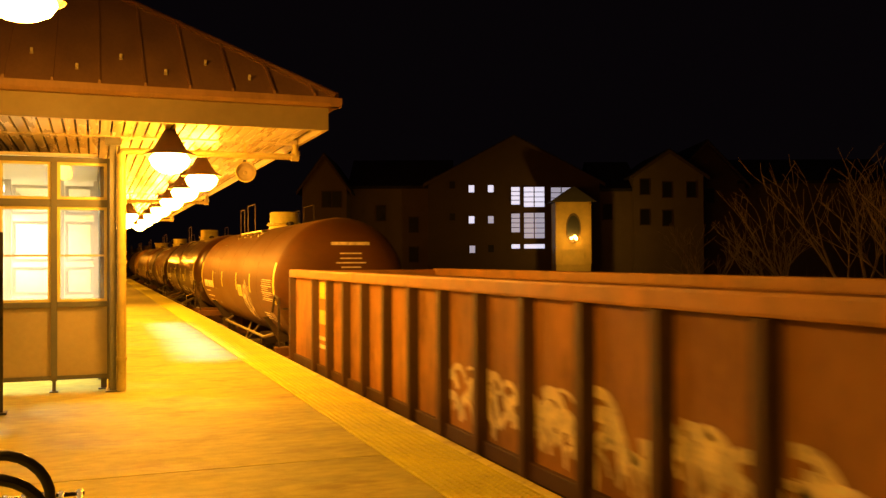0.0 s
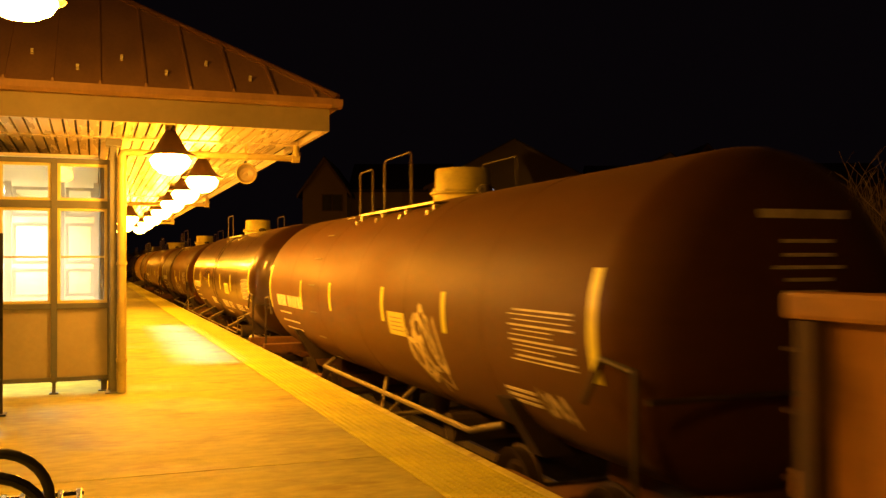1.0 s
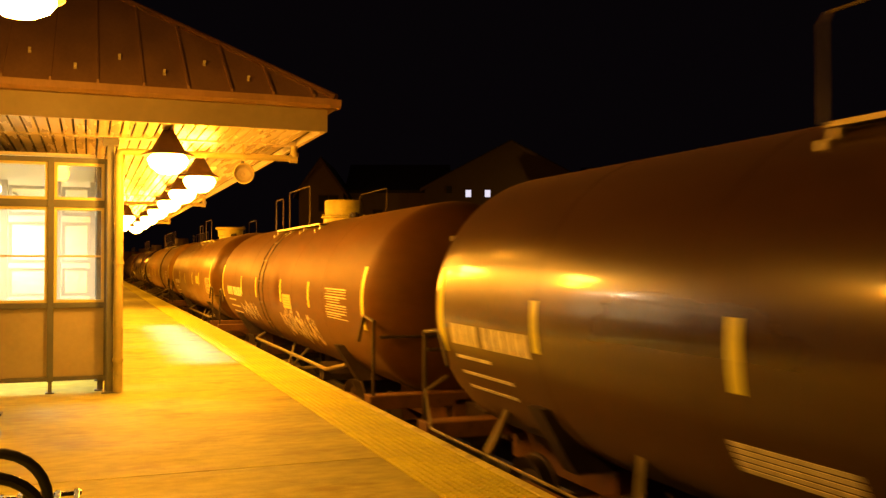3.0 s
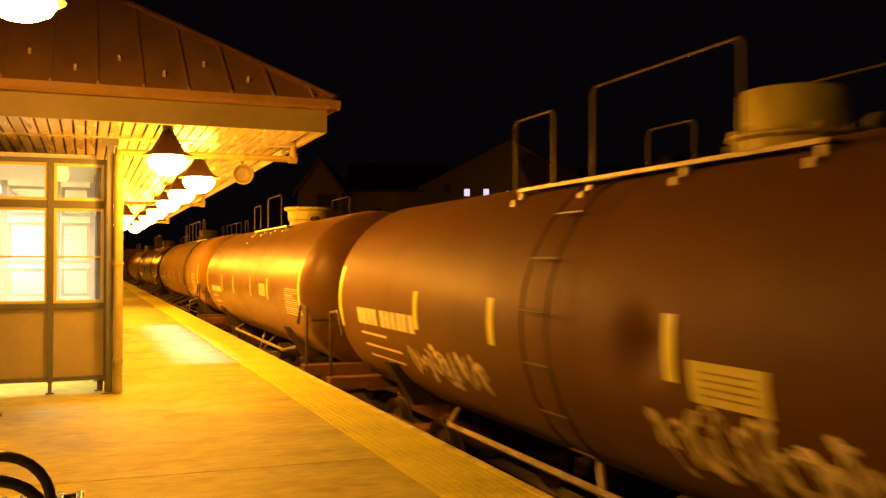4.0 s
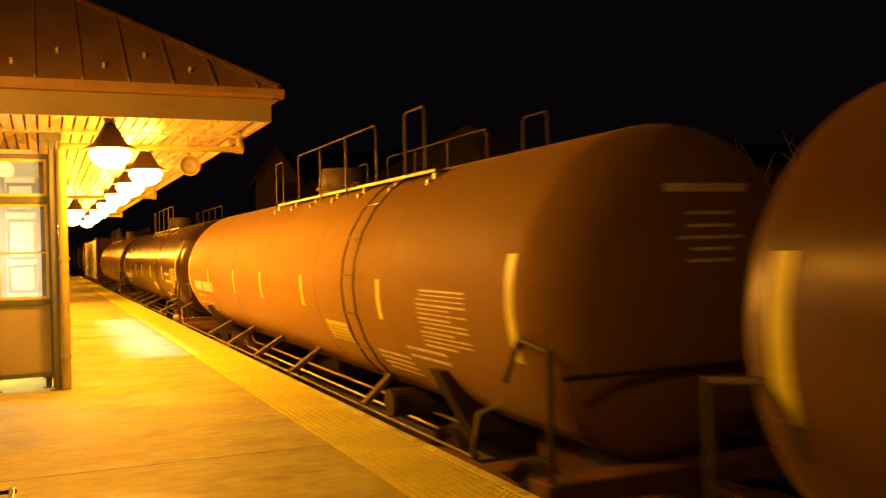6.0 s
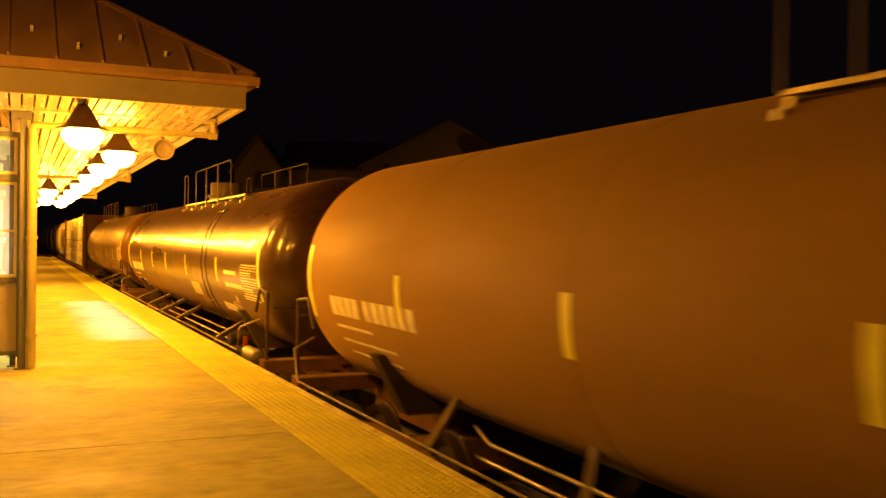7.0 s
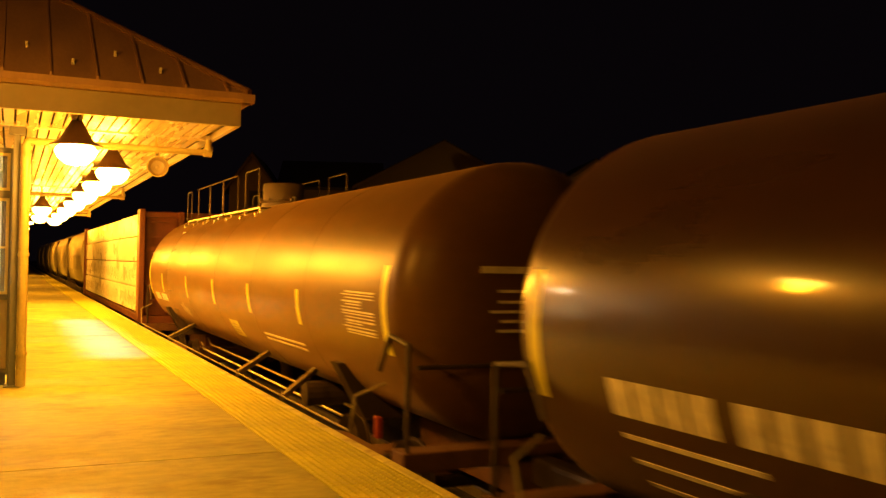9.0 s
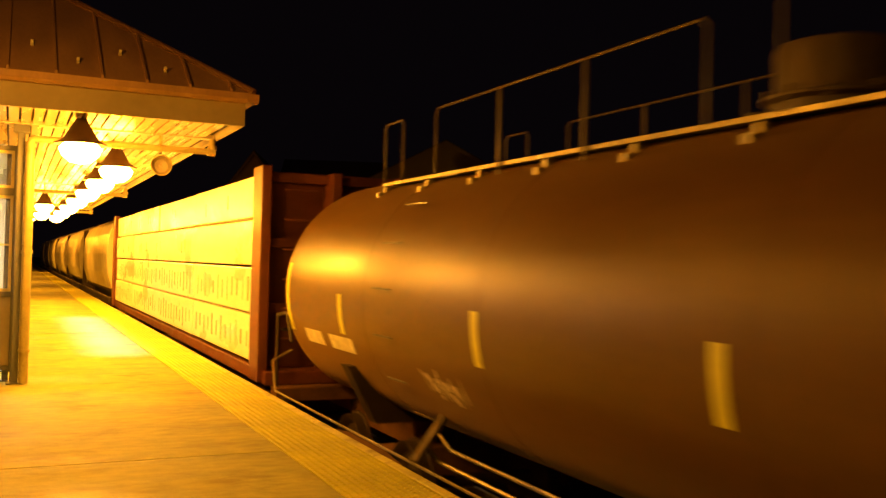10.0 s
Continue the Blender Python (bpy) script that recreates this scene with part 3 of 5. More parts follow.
def curved(b, R, zc, y0, y1, z0, z1, off=0.004, seg=8):
    """A patch lying on the tank's platform side between two heights."""
    def ang(z):
        return math.asin(max(-1, min(1, (z - zc) / R)))
    a0, a1 = ang(z0), ang(z1)
    rows = []
    for i in range(seg + 1):
        a = a0 + (a1 - a0) * i / seg
        x, z = -math.cos(a), math.sin(a)
        rows.append([b.verts.new((x * (R + o), y, zc + z * (R + o))) for o in (off, -0.01) for y in (y0, y1)])
    for p, q in zip(rows, rows[1:]):
        b.faces.new((p[0], p[1], q[1], q[0]))
        b.faces.new((p[2], q[2], q[3], p[3]))
        b.faces.new((p[0], q[0], q[2], p[2]))
        b.faces.new((p[1], p[3], q[3], q[1]))
    b.faces.new((rows[0][0], rows[0][2], rows[0][3], rows[0][1]))
    b.faces.new((rows[-1][0], rows[-1][1], rows[-1][3], rows[-1][2]))


def glyphs(b, R, zc, y0, y1, z0, z1, rng):
    """Plain bars for a line that cannot be read: four wide, a gap, six narrower ones, from y1 down to y0."""
    unit = (y1 - y0) / 10.6
    y = y1
    for k in range(10):
        w = unit * (0.84 if k < 4 else rng.uniform(0.66, 0.82))
        curved(b, R, zc, y - w, y, z0, z1, 0.004, 3)
        y -= unit * (1.6 if k == 3 else 1.0)


def wheelset_mesh():
    b = B()
    for s in (-1, 1):
        lathe(b, [(0.0, -0.02), (0.12, -0.03), (0.13, 0.0), (0.34, 0.02), (0.40, -0.03), (0.46, -0.05), (0.46, 0.07), (0.49, 0.075), (0.49, 0.10), (0.38, 0.09), (0.14, 0.05), (0.0, 0.06)], pose(s * 0.76, 0, 0, 0, -90 * s, 0) , 28)
        for k in range(3):
            box(b, s * 0.76 + s * 0.0 - 0.035, s * 0.76 + 0.035, -0.02, 0.02, 0.15, 0.30)
            bmesh.ops.rotate(b, verts=b.verts, cent=(0, 0, 0), matrix=Matrix.Rotation(radians(120), 3, "X"))
    rod(b, (-0.95, 0, 0), (0.95, 0, 0), 0.07, 12)
    ob = link("wheelset", b, WHEEL, True)
    me = ob.data
    bpy.data.objects.remove(ob)
    return me


def side_frame_mesh():
    b = B()
    out = [(-1.15, 0.18), (-1.0, 0.26), (-0.6, 0.30), (0.6, 0.30), (1.0, 0.26), (1.15, 0.18), (1.15, -0.08), (0.9, -0.08), (0.75, 0.10), (0.45, -0.25), (-0.45, -0.25), (-0.75, 0.10), (-0.9, -0.08), (-1.15, -0.08)]
    prism(b, out, pose(-0.07, 0, 0, 90, 0, 90), pose(0.07, 0, 0, 90, 0, 90))
    for y in (-0.89, 0.89):
        rod(b, (-0.12, y, 0.02), (0.12, y, 0.02), 0.13, 14)
    for y in (-0.14, 0, 0.14):
        rod(b, (-0.09, y, -0.2), (-0.09, y, 0.2), 0.06, 10)
    bmesh.ops.recalc_face_normals(b, faces=b.faces)
    me = bpy.data.meshes.new("side_frame")
    b.to_mesh(me)
    b.free()
    me.materials.append(SILL_BROWN)
    return me


WHEELS = wheelset_mesh()
SIDEF = side_frame_mesh()
CARS = []
SPINNING = []


def truck(car, y):
    b = B()
    box(b, -1.0, 1.0, -0.2, 0.2, -0.15, 0.22, 0.02)
    t = part("truck", b, SILL_BROWN, car, "cast steel wheel truck")
    t.location = (0, y, RAIL + 0.46)
    for s in (-0.98, 0.98):
        f = new("side_frame", SIDEF)
        f.parent = t
        f.location = (s, 0, 0.0)
    for d in (-0.89, 0.89):
        w = new("wheelset", WHEELS)
        w.parent = t
        w.location = (0, d, 0)
        SPINNING.append(w)
    return t


def coupler(car, y, s):
    b = B()
    box(b, -0.10, 0.10, y - 0.45, y + 0.45, RAIL + 0.72, RAIL + 0.98, 0.03)
    box(b, -0.17, 0.17, y + s * 0.25 - 0.2, y + s * 0.25 + 0.2, RAIL + 0.70, RAIL + 1.0, 0.05)
    part("coupler", b, UNDER, car, "rusty knuckle coupler")
    b = B()
    pts = [(0.35, y - s * 0.3, RAIL + 0.75), (0.35, y, RAIL + 0.55), (0.30, y + s * 0.35, RAIL + 0.48), (0.2, y + s * 0.6, RAIL + 0.55)]
    pipe_run(b, pts, 0.03, 8)
    part("brake_hose", b, UNDER, car)


def tank_car(ya, yb, R, zc, skin, dome, dome_y, rails, ladder_y, strips, struts=(), panel=None, bars=None, marks=None, stripes=(), graffiti=(), label="", dome_mat=None, seed=1, dent=None, cyl=None, red=None, plates=(), head=(0.1, 0.06)):
    """A tank car whose shell reaches from ya to yb along the track at the start."""
    rng = random.Random(seed)
    yc = (ya + yb) / 2
    car = tagged(empty("tank_car", TRACK, yc, 0), label, "tank car", group="freight train")
    h = (yb - ya) / 2
    loc = lambda y: y - yc
    # shell with domed heads, and slightly proud weld bands
    b = B()
    prof = []
    D = 0.52
    for i in range(13):
        a = math.pi / 2 * i / 12
        prof.append((R * math.sin(a) ** 0.52 if i else 0, -h - D * math.cos(a)))
    rows = 170 if dent else 24
    for k in range(1, rows):
        prof.append((R, -h + 2 * h * k / rows))
    for i in range(12, -1, -1):
        a = math.pi / 2 * i / 12
        prof.append((R * math.sin(a) ** 0.52 if i else 0, h + D * math.cos(a)))
    lathe(b, prof, pose(0, 0, zc, -90), 150 if dent else 72)
    if dent:
        for v in b.verts:
            d = math.hypot(v.co.y - loc(dent[0]), v.co.z - dent[1])
            if v.co.x < 0 and d < 0.7:
                v.co.x += 0.11 * math.exp(-(d / 0.2) ** 2)
    part("tank_shell", b, skin, car, smooth=True)
    for k in range(1, 6):
        b = B()
        y = -h + 2 * h * k / 6 + rng.uniform(-0.1, 0.1)
        lathe(b, [(R - 0.01, -0.018), (R + 0.003, -0.014), (R + 0.003, 0.014), (R - 0.01, 0.018)], pose(0, y, zc, -90), 72)
        part("weld_seam", b, skin, car, smooth=True)
    # end sills, platforms, stub sills
    for s in (-1, 1):
        e = s * (h + 0.55)
        b = B()
        box(b, -0.28, 0.28, min(e, e - s * 2.2), max(e, e - s * 2.2), RAIL + 0.62, RAIL + 1.02, 0.02)
        box(b, -1.42, 1.42, min(e, e - s * 0.28), max(e, e - s * 0.28), RAIL + 0.92, RAIL + 1.10, 0.015)
        part("end_sill", b, SILL_BROWN, car, "dusty brown end sill")
        b = B()
        prism(b, [(-1.25, zc - R * 0.55), (1.25, zc - R * 0.55), (0.9, RAIL + 1.0), (-0.9, RAIL + 1.0)], pose(0, s * (h - 1.9) - 0.12, 0, 90), pose(0, s * (h - 1.9) + 0.12, 0, 90))
        part("saddle", b, UNDER, car, "steel tank saddle")
        # end handrail hoop and steps
        for sx in (-1, 1):
            b = B()
            x = sx * 1.36
            pipe_run(b, [(x, e - s * 0.06, RAIL + 0.55), (x, e - s * 0.06, RAIL + 2.05), (x, e - s * 0.5, RAIL + 2.1), (x, e - s * 0.75, RAIL + 1.75)], 0.024, 8)
            part("end_handrail", b, UNDER, car, smooth=True)
            b = B()
            box(b, x - 0.03, x + 0.03, e - s * 0.06 - 0.03, e - s * 0.06 + 0.03, RAIL + 0.35, RAIL + 1.0)
            box(b, x - 0.03, x + 0.03, e - s * 0.5 - 0.03, e - s * 0.5 + 0.03, RAIL + 0.35, RAIL + 1.0)
            box(b, x - 0.04, x + 0.04, min(e, e - s * 0.56), max(e, e - s * 0.56), RAIL + 0.35, RAIL + 0.39)
            box(b, x - 0.04, x + 0.04, min(e, e - s * 0.56), max(e, e - s * 0.56), RAIL + 0.66, RAIL + 0.69)
            part("sill_step", b, UNDER, car)
        b = B()
        pipe_run(b, [(-1.3, e, RAIL + 1.85), (1.3, e, RAIL + 1.85)], 0.022, 8)
        part("end_rail", b, UNDER, car, smooth=True)
        coupler(car, e + s * 0.35, s)
        truck(car, s * (h - 1.75))
    # vertical conspicuity strips
    for y, z0, z1, w in strips:
        b = B()
        curved(b, R, zc, loc(y) - w / 2, loc(y) + w / 2, z0, z1)
        part("reflective_strip", b, STRIP, car, "yellow reflective strip")
    # walkway, housing and railings on top
    zt = zc + R
    b = B()
    dy = loc(dome_y)
    if dome == "wide":
        lathe(b, [(0.40, -0.25), (0.40, 0.06), (0.44, 0.08), (0.45, 0.26), (0.53, 0.30), (0.54, 0.35), (0.50, 0.37), (0.0, 0.38)], pose(0, dy, zt), 32)
    else:
        lathe(b, [(0.40, -0.25), (0.40, 0.03), (0.45, 0.05), (0.45, 0.07), (0.375, 0.09), (0.375, 0.37), (0.36, 0.395), (0.0, 0.41)], pose(0, dy, zt), 32)
    hd = part("valve_housing", b, dome_mat or DOME, car, "cream round valve housing", True)
    b = B()
    for k in range(10):
        a = 2 * math.pi * k / 10
        rod(b, (0.42 * math.cos(a), dy + 0.42 * math.sin(a), zt + 0.03), (0.42 * math.cos(a), dy + 0.42 * math.sin(a), zt + 0.12), 0.018, 6)
    tagged(part("bolt_ring", b, dome_mat or DOME, hd), kind="stuff")
    b = B()
    rod(b, (0, dy - 0.8, zt - 0.05), (0, dy - 0.8, zt + 0.12), 0.07, 12)
    rod(b, (-0.1, dy - 0.8, zt + 0.06), (0.1, dy - 0.8, zt + 0.06), 0.04, 10)
    part("safety_valve", b, UNDER, car, "small safety valve")
    b = B()
    rod(b, (0.1, dy + 0.75, zt - 0.05), (0.1, dy + 0.75, zt + 0.09), 0.09, 12)
    part("vent_cap", b, UNDER, car)
    r0, r1 = loc(rails[0]), loc(rails[1])
    zw = zt - 0.12
    xw = 0.62
    for s in (-1, 1):
        b = B()
        box(b, s * xw - 0.125, s * xw + 0.125, r0, r1, zw - 0.012, zw + 0.004)
        walkway = part("walkway", b, RAILING, car, "grating walkway along the tank top")
        for e in (-0.14, 0.125):
            b = B()
            box(b, s * xw + e, s * xw + e + 0.015, r0, r1, zw - 0.025, zw + 0.012, 0.004)
            part("edge_bar", b, GALVANISED, walkway, "bright galvanised edge bar")
        n = max(2, int((r1 - r0) / 1.1))
        for k in range(n + 1):
            y = r0 + 0.04 + (r1 - r0 - 0.08) * k / n
            b = B()
            xo = s * (xw + 0.13)
            zs = zc + math.sqrt(R * R - xo * xo)
            box(b, min(s * (xw - 0.1), xo), max(s * (xw - 0.1), xo), y - 0.025, y + 0.025, zs - 0.02, zw - 0.031)
            box(b, min(xo, xo + s * 0.09), max(xo, xo + s * 0.09), y - 0.03, y + 0.03, zs - 0.075, zs + 0.0, 0.006)
            part("bracket", b, GALVANISED, walkway)
        segs = rails[2:] or ((rails[0], rails[1]),)
        for g0, g1, zr in segs:
            y0, y1 = loc(g0), loc(g1)
            b = B()
            x = s * (xw + 0.16)
            pipe_run(b, [(x, y0, zw), (x, y0, zr - 0.05), (x, y0 + 0.05, zr), (x, y1 - 0.05, zr), (x, y1, zr - 0.05), (x, y1, zw)], 0.012, 8)
            rail = part("handrail", b, RAILING, car, "tubular handrail on the tank top", True)
            if y1 - y0 > 2.2:
                m = int((y1 - y0) / 1.25)
                for k in range(1, m):
                    y = y0 + (y1 - y0) * k / m
                    b = B()
                    box(b, x - 0.012, x + 0.012, y - 0.012, y + 0.012, zw - 0.1, zr)
                    part("post", b, RAILING, rail)
    # side ladder on both flanks
    if ladder_y:
        ly = loc(abs(ladder_y))
        for s in (-1, 1):
            for d in (-0.22, 0.22) if ladder_y > 0 else ():
                b = B()
                pts = []
                for a in np.linspace(-50, 62, 10):
                    ca, sa = math.cos(radians(a)), math.sin(radians(a))
                    pts.append((s * (R + 0.07) * ca, ly + d, zc + (R + 0.07) * sa))
                pipe_run(b, pts, 0.011, 6)
                part("ladder_stile", b, UNDER, car)
            for a in np.linspace(-48, 58, 7):
                b = B()
                ca, sa = math.cos(radians(a)), math.sin(radians(a))
                rod(b, (s * (R + 0.07) * ca, ly - 0.22, zc + (R + 0.07) * sa), (s * (R + 0.07) * ca, ly + 0.22, zc + (R + 0.07) * sa), 0.011, 6)
                part("rung", b, RAILING, car)
    # low running rail with slanting struts
    if struts:
        for s in (-1, 1):
            b = B()
            y0, y1 = -h + 0.1, h - 0.1
            pipe_run(b, [(s * 1.33, y0, 0.42), (s * 1.60, y0 + 0.1, 0.30), (s * 1.60, y0 + 0.25, -0.06), (s * 1.60, y1 - 0.25, -0.06), (s * 1.60, y1 - 0.1, 0.30), (s * 1.33, y1, 0.42)], 0.013, 8)
            part("running_rail", b, GALVANISED, car, "thin side handrail pipe", True)
            for xp, zp in ((0.55, -0.48), (0.40, -0.38)):
                b = B()
                pipe_run(b, [(s * xp, -h + 2.6, zp + 0.12), (s * xp, -h + 2.9, zp), (s * xp, h - 2.9, zp), (s * xp, h - 2.6, zp + 0.12)], 0.022, 8)
                part("brake_pipe", b, GALVANISED, car, "thin pipe under the tank", True)
            for y in struts if s < 0 else ():
                b = B()
                a = math.asin((0.14 - zc) / R)
                p = Vector((s * R * math.cos(a) * 0.99, loc(y) + 0.95, 0.14))
                q = Vector((s * 1.60, loc(y) + 0.05, -0.07))
                d = q - p
                m = Matrix.Translation((p + q) / 2) @ d.to_track_quat("Z", "Y").to_matrix().to_4x4() @ Matrix.Diagonal((0.05, 0.075, d.length, 1))
                bmesh.ops.create_cube(b, size=1, matrix=m)
                part("strut", b, GALVANISED, car, "pale steel strut")
    else:
        for s in (-1, 1):
            b = B()
            pipe_run(b, [(s * 0.75, -h * 0.55, -0.12), (s * 1.0, -h * 0.5, -0.22), (s * 1.0, h * 0.5, -0.22), (s * 0.75, h * 0.55, -0.12)], 0.035, 8)
            part("brake_pipe", b, GALVANISED, car, "thin pipe under the tank", True)
    # outlet valve and bracing under the belly
    b = B()
    zb = zc - R
    rod(b, (0, 0.2, zb + 0.1), (0, 0.2, zb - 0.35), 0.16, 14, 0.10)
    part("outlet_valve", b, UNDER, car, "bottom outlet valve", True)
    for s in () if struts else (-1, 1):
        for yy in (-0.5, 0.9):
            b = B()
            pipe_run(b, [(s * 0.6, yy, zb + 0.2), (s * 0.9, 0.2 + 0.1 * yy, zb - 0.33), (0.1 * s, 0.2, zb - 0.3)], 0.028, 8)
            part("valve_brace", b, GALVANISED, car, "", True)
    b = B()
    rod(b, (-0.95, -h + 4.0, zb + 0.12 - 0.15), (0.2, -h + 4.0, zb + 0.12 - 0.15), 0.17, 14)
    part("brake_cylinder", b, UNDER, car)
    if cyl:
        b = B()
        lathe(b, [(0, -0.36), (0.09, -0.34), (0.115, -0.28), (0.115, 0.28), (0.09, 0.34), (0, 0.36)], pose(-1.22, loc(cyl), -0.22, -90), 20)
        part("air_reservoir", b, GREY_METAL, car, "small shiny air reservoir", True)
    if red:
        b = B()
        box(b, -1.20, -1.14, loc(red) - 0.045, loc(red) + 0.045, -0.22, 0.0, 0.012)
        part("red_marker", b, RED, car, "red painted marker above the truck")
    # placards and markings
    if panel:
        y0, y1, z0, z1 = panel
        b = B()
        curved(b, R, zc, loc(y0), loc(y1), z0, z1)
        pl = part("placard", b, MARKY, car, "yellow rectangular placard with printed lines")
        b = B()
        for k in range(4):
            z = z0 + (z1 - z0) * (0.2 + 0.18 * k)
            curved(b, R, zc, loc(y0) + 0.1, loc(y1) - 0.1, z, z + 0.012, 0.007, 1)
        tagged(part("printed_line", b, PRINT, pl), kind="stuff")
    for y0, y1, z0, z1 in plates:
        b = B()
        curved(b, R, zc, loc(y0), loc(y1), z0, z1)
        part("data_plate", b, MARK, car, "pale rectangular plate")
    if bars:
        y0, y1, z0, z1, n = bars
        for k in range(n):
            b = B()
            z = z1 - (z1 - z0) * k / n
            a = loc(y0) + rng.choice((0, 0, 0.05, 0.35)) * (1 if k else 0)
            e = loc(y1) - rng.choice((0, 0, 0.1))
            curved(b, R, zc, a, e, z - (0.011 if k % 3 else 0.018), z, 0.004, 1)
            part("data_line", b, MARK, car, "white stencilled line")
    if marks:
        y0, y1, z0, z1 = marks
        b = B()
        glyphs(b, R, zc, loc(y0), loc(y1), z0, z1, rng)
        for f, dz in ((0.47, 0.14), (0.66, 0.30), (0.62, 0.45)):
            curved(b, R, zc, loc(y1) - (y1 - y0) * f, loc(y1) - 0.02, z0 - dz, z0 - dz + 0.03, 0.004, 1)
        part("car_lettering", b, MARK, car, "white stencilled car lettering")
    for y0, y1, z0, z1, n in stripes:
        for k in range(n):
            b = B()
            z = z1 - (z1 - z0) * k / n
            curved(b, R, zc, loc(y0), loc(y1), z - 0.028 - (0.04 if n == 1 else 0), z, 0.004, 2)
            part("warning_line", b, MARK, car, "white stencilled line")
    for gy0, gy1, gz0, gz1 in graffiti:
        b = B()
        n = int((gy1 - gy0) * 18)
        for k in range(n):
            y = loc(gy0 + (k + rng.random()) / n * (gy1 - gy0))
            z = (gz0 + gz1) / 2 + rng.uniform(-0.3, 0.3) * (gz1 - gz0)
            w, t = rng.uniform(0.3, 0.6) * (gz1 - gz0), rng.uniform(0.012, 0.05)
            a0, sweep, tilt = rng.uniform(0, 6.3), rng.uniform(1.5, 4.5), rng.uniform(0.25, 0.8)
            prev = None
            for i in range(10):
                ph = a0 + sweep * i / 9
                pair = []
                for r in (w - t, w + t):
                    yy, zz = y + r * math.cos(ph) * tilt + 0.2 * r * math.sin(ph), z + r * math.sin(ph)
                    an = math.asin(max(-0.99, min(0.99, (zz - zc) / R)))
                    o = R + 0.003 + 0.0003 * (k % 10)
                    pair.append(b.verts.new((-o * math.cos(an), yy, zc + o * math.sin(an))))
                if prev:
                    b.faces.new((prev[0], prev[1], pair[1], pair[0]))
                prev = pair
        tagged(part("graffiti", b, GRAFFITI, car, "pale smeared graffiti"), kind="stuff")
    # lettering on the end head, just as bars that follow its dish
    for k, (w, z) in enumerate(((0.8, 0.75), (0.45, 0.57), (0.45, 0.47), (0.62, 0.38), (0.4, 0.29), (0.45, 0.2))):
        b = B()
        n = max(3, int(w / 0.09))
        z += head[1]
        for i in range(n):
            x = head[0] - w / 2 + w * (i + 0.5) / n
            d = D * math.sqrt(1 - min(1, math.hypot(x, z) / R) ** (2 / 0.52))
            box(b, x - w / n / 2, x + w / n / 2, -h - d - 0.008, -h - d + 0.03, zc + z - 0.015, zc + z + (0.05 if not k else 0.012))
        part("end_lettering", b, MARK, car, "white stencilled line on the tank end")
    CARS.append((car, yc))
    return car


def std_strips(ya, yb, ys, dz=0.0):
    out = [(y, 0.84 + dz, 1.27 + dz, 0.11) for y in ys]
    return out + [(ya + 0.06, 0.68, 1.53, 0.13), (yb - 0.06, 0.68, 1.53, 0.13)]


tank_car(18.4, 31.5, 1.37, 1.09, TANK_MATTE, "round", 24.3, (23.4, 26.8, (26, 26.7, 3.0), (24.2, 25.4, 3.06)), -27.3,
         std_strips(18.4, 31.5, (21.5, 23.65, 26.4, 28.5)), panel=(22.8, 23.45, 0.70, 0.98), bars=(18.75, 19.9, 0.70, 1.18, 11), marks=(28.42, 30.71, 0.76, 0.97),
         stripes=((19.7, 20.3, 0.28, 0.45, 3),), graffiti=((21.9, 22.7, 0.25, 0.95), (19.2, 19.6, 0.3, 0.5)), label="matte black dusty tank car with graffiti and cream valve housing", seed=3)
tank_car(34.15, 46.7, 1.39, 1.12, TANK_GLOSS, "round", 41.15, (39.4, 42.0, (40.95, 42.0, 3.03)), 40.25,
         std_strips(34.15, 46.7, (37.25, 39.37, 42.05, 44.53)), struts=(36.25, 40.25, 42.65, 44.95), panel=(37.72, 38.47, 0.75, 1.03), cyl=34.2, bars=(34.3, 35.38, 0.68, 1.19, 15), marks=(44.62, 46.39, 0.78, 0.98),
         stripes=((41.28, 42.25, 0.34, 0.54, 5), (38.7, 39.75, 0.33, 0.54, 5), (38.95, 39.85, 0.16, 0.24, 2), (37.78, 38.48, 0.33, 0.53, 5), (36.05, 37.1, 0.34, 0.51, 4), (35.16, 35.56, 0.49, 0.52, 1)), head=(-0.25, -0.25), label="glossy black tank car with white stencils and cream valve housing", seed=4)
tank_car(49.6, 63.4, 1.36, 1.08, TANK_MATTE, "round", 55.7, (54.6, 58.7, (57.9, 58.7, 3.0), (55.3, 57.2, 3.08)), 57.05,
         std_strips(49.6, 63.4, (52.9, 55.3, 58.05, 60.1)), panel=(54.4, 55.1, 0.74, 1.0), bars=(50.5, 51.7, 0.72, 1.2, 12), marks=(60.15, 62.45, 0.78, 0.99), graffiti=((52.8, 55.6, 0.25, 0.62), (58.4, 60.6, 0.36, 0.60)), dent=(55.6, 1.05), label="matte brown-black tank car with smeared graffiti along its side", seed=5)
tank_car(66.0, 79.0, 1.39, 1.12, TANK_SEMI, "wide", 71.5, (70.2, 74.2, (73.2, 74.1, 3.0), (70.6, 72.2, 3.1)), -73.2,
         std_strips(66.0, 79.0, (69.03, 71.1, 73.7, 75.7)), panel=(69.3, 69.95, 0.90, 1.15), bars=(66.2, 67.32, 0.63, 1.12, 13), marks=(76, 77.9, 0.78, 0.93), label="worn black tank car with a wide cream valve housing", seed=6)
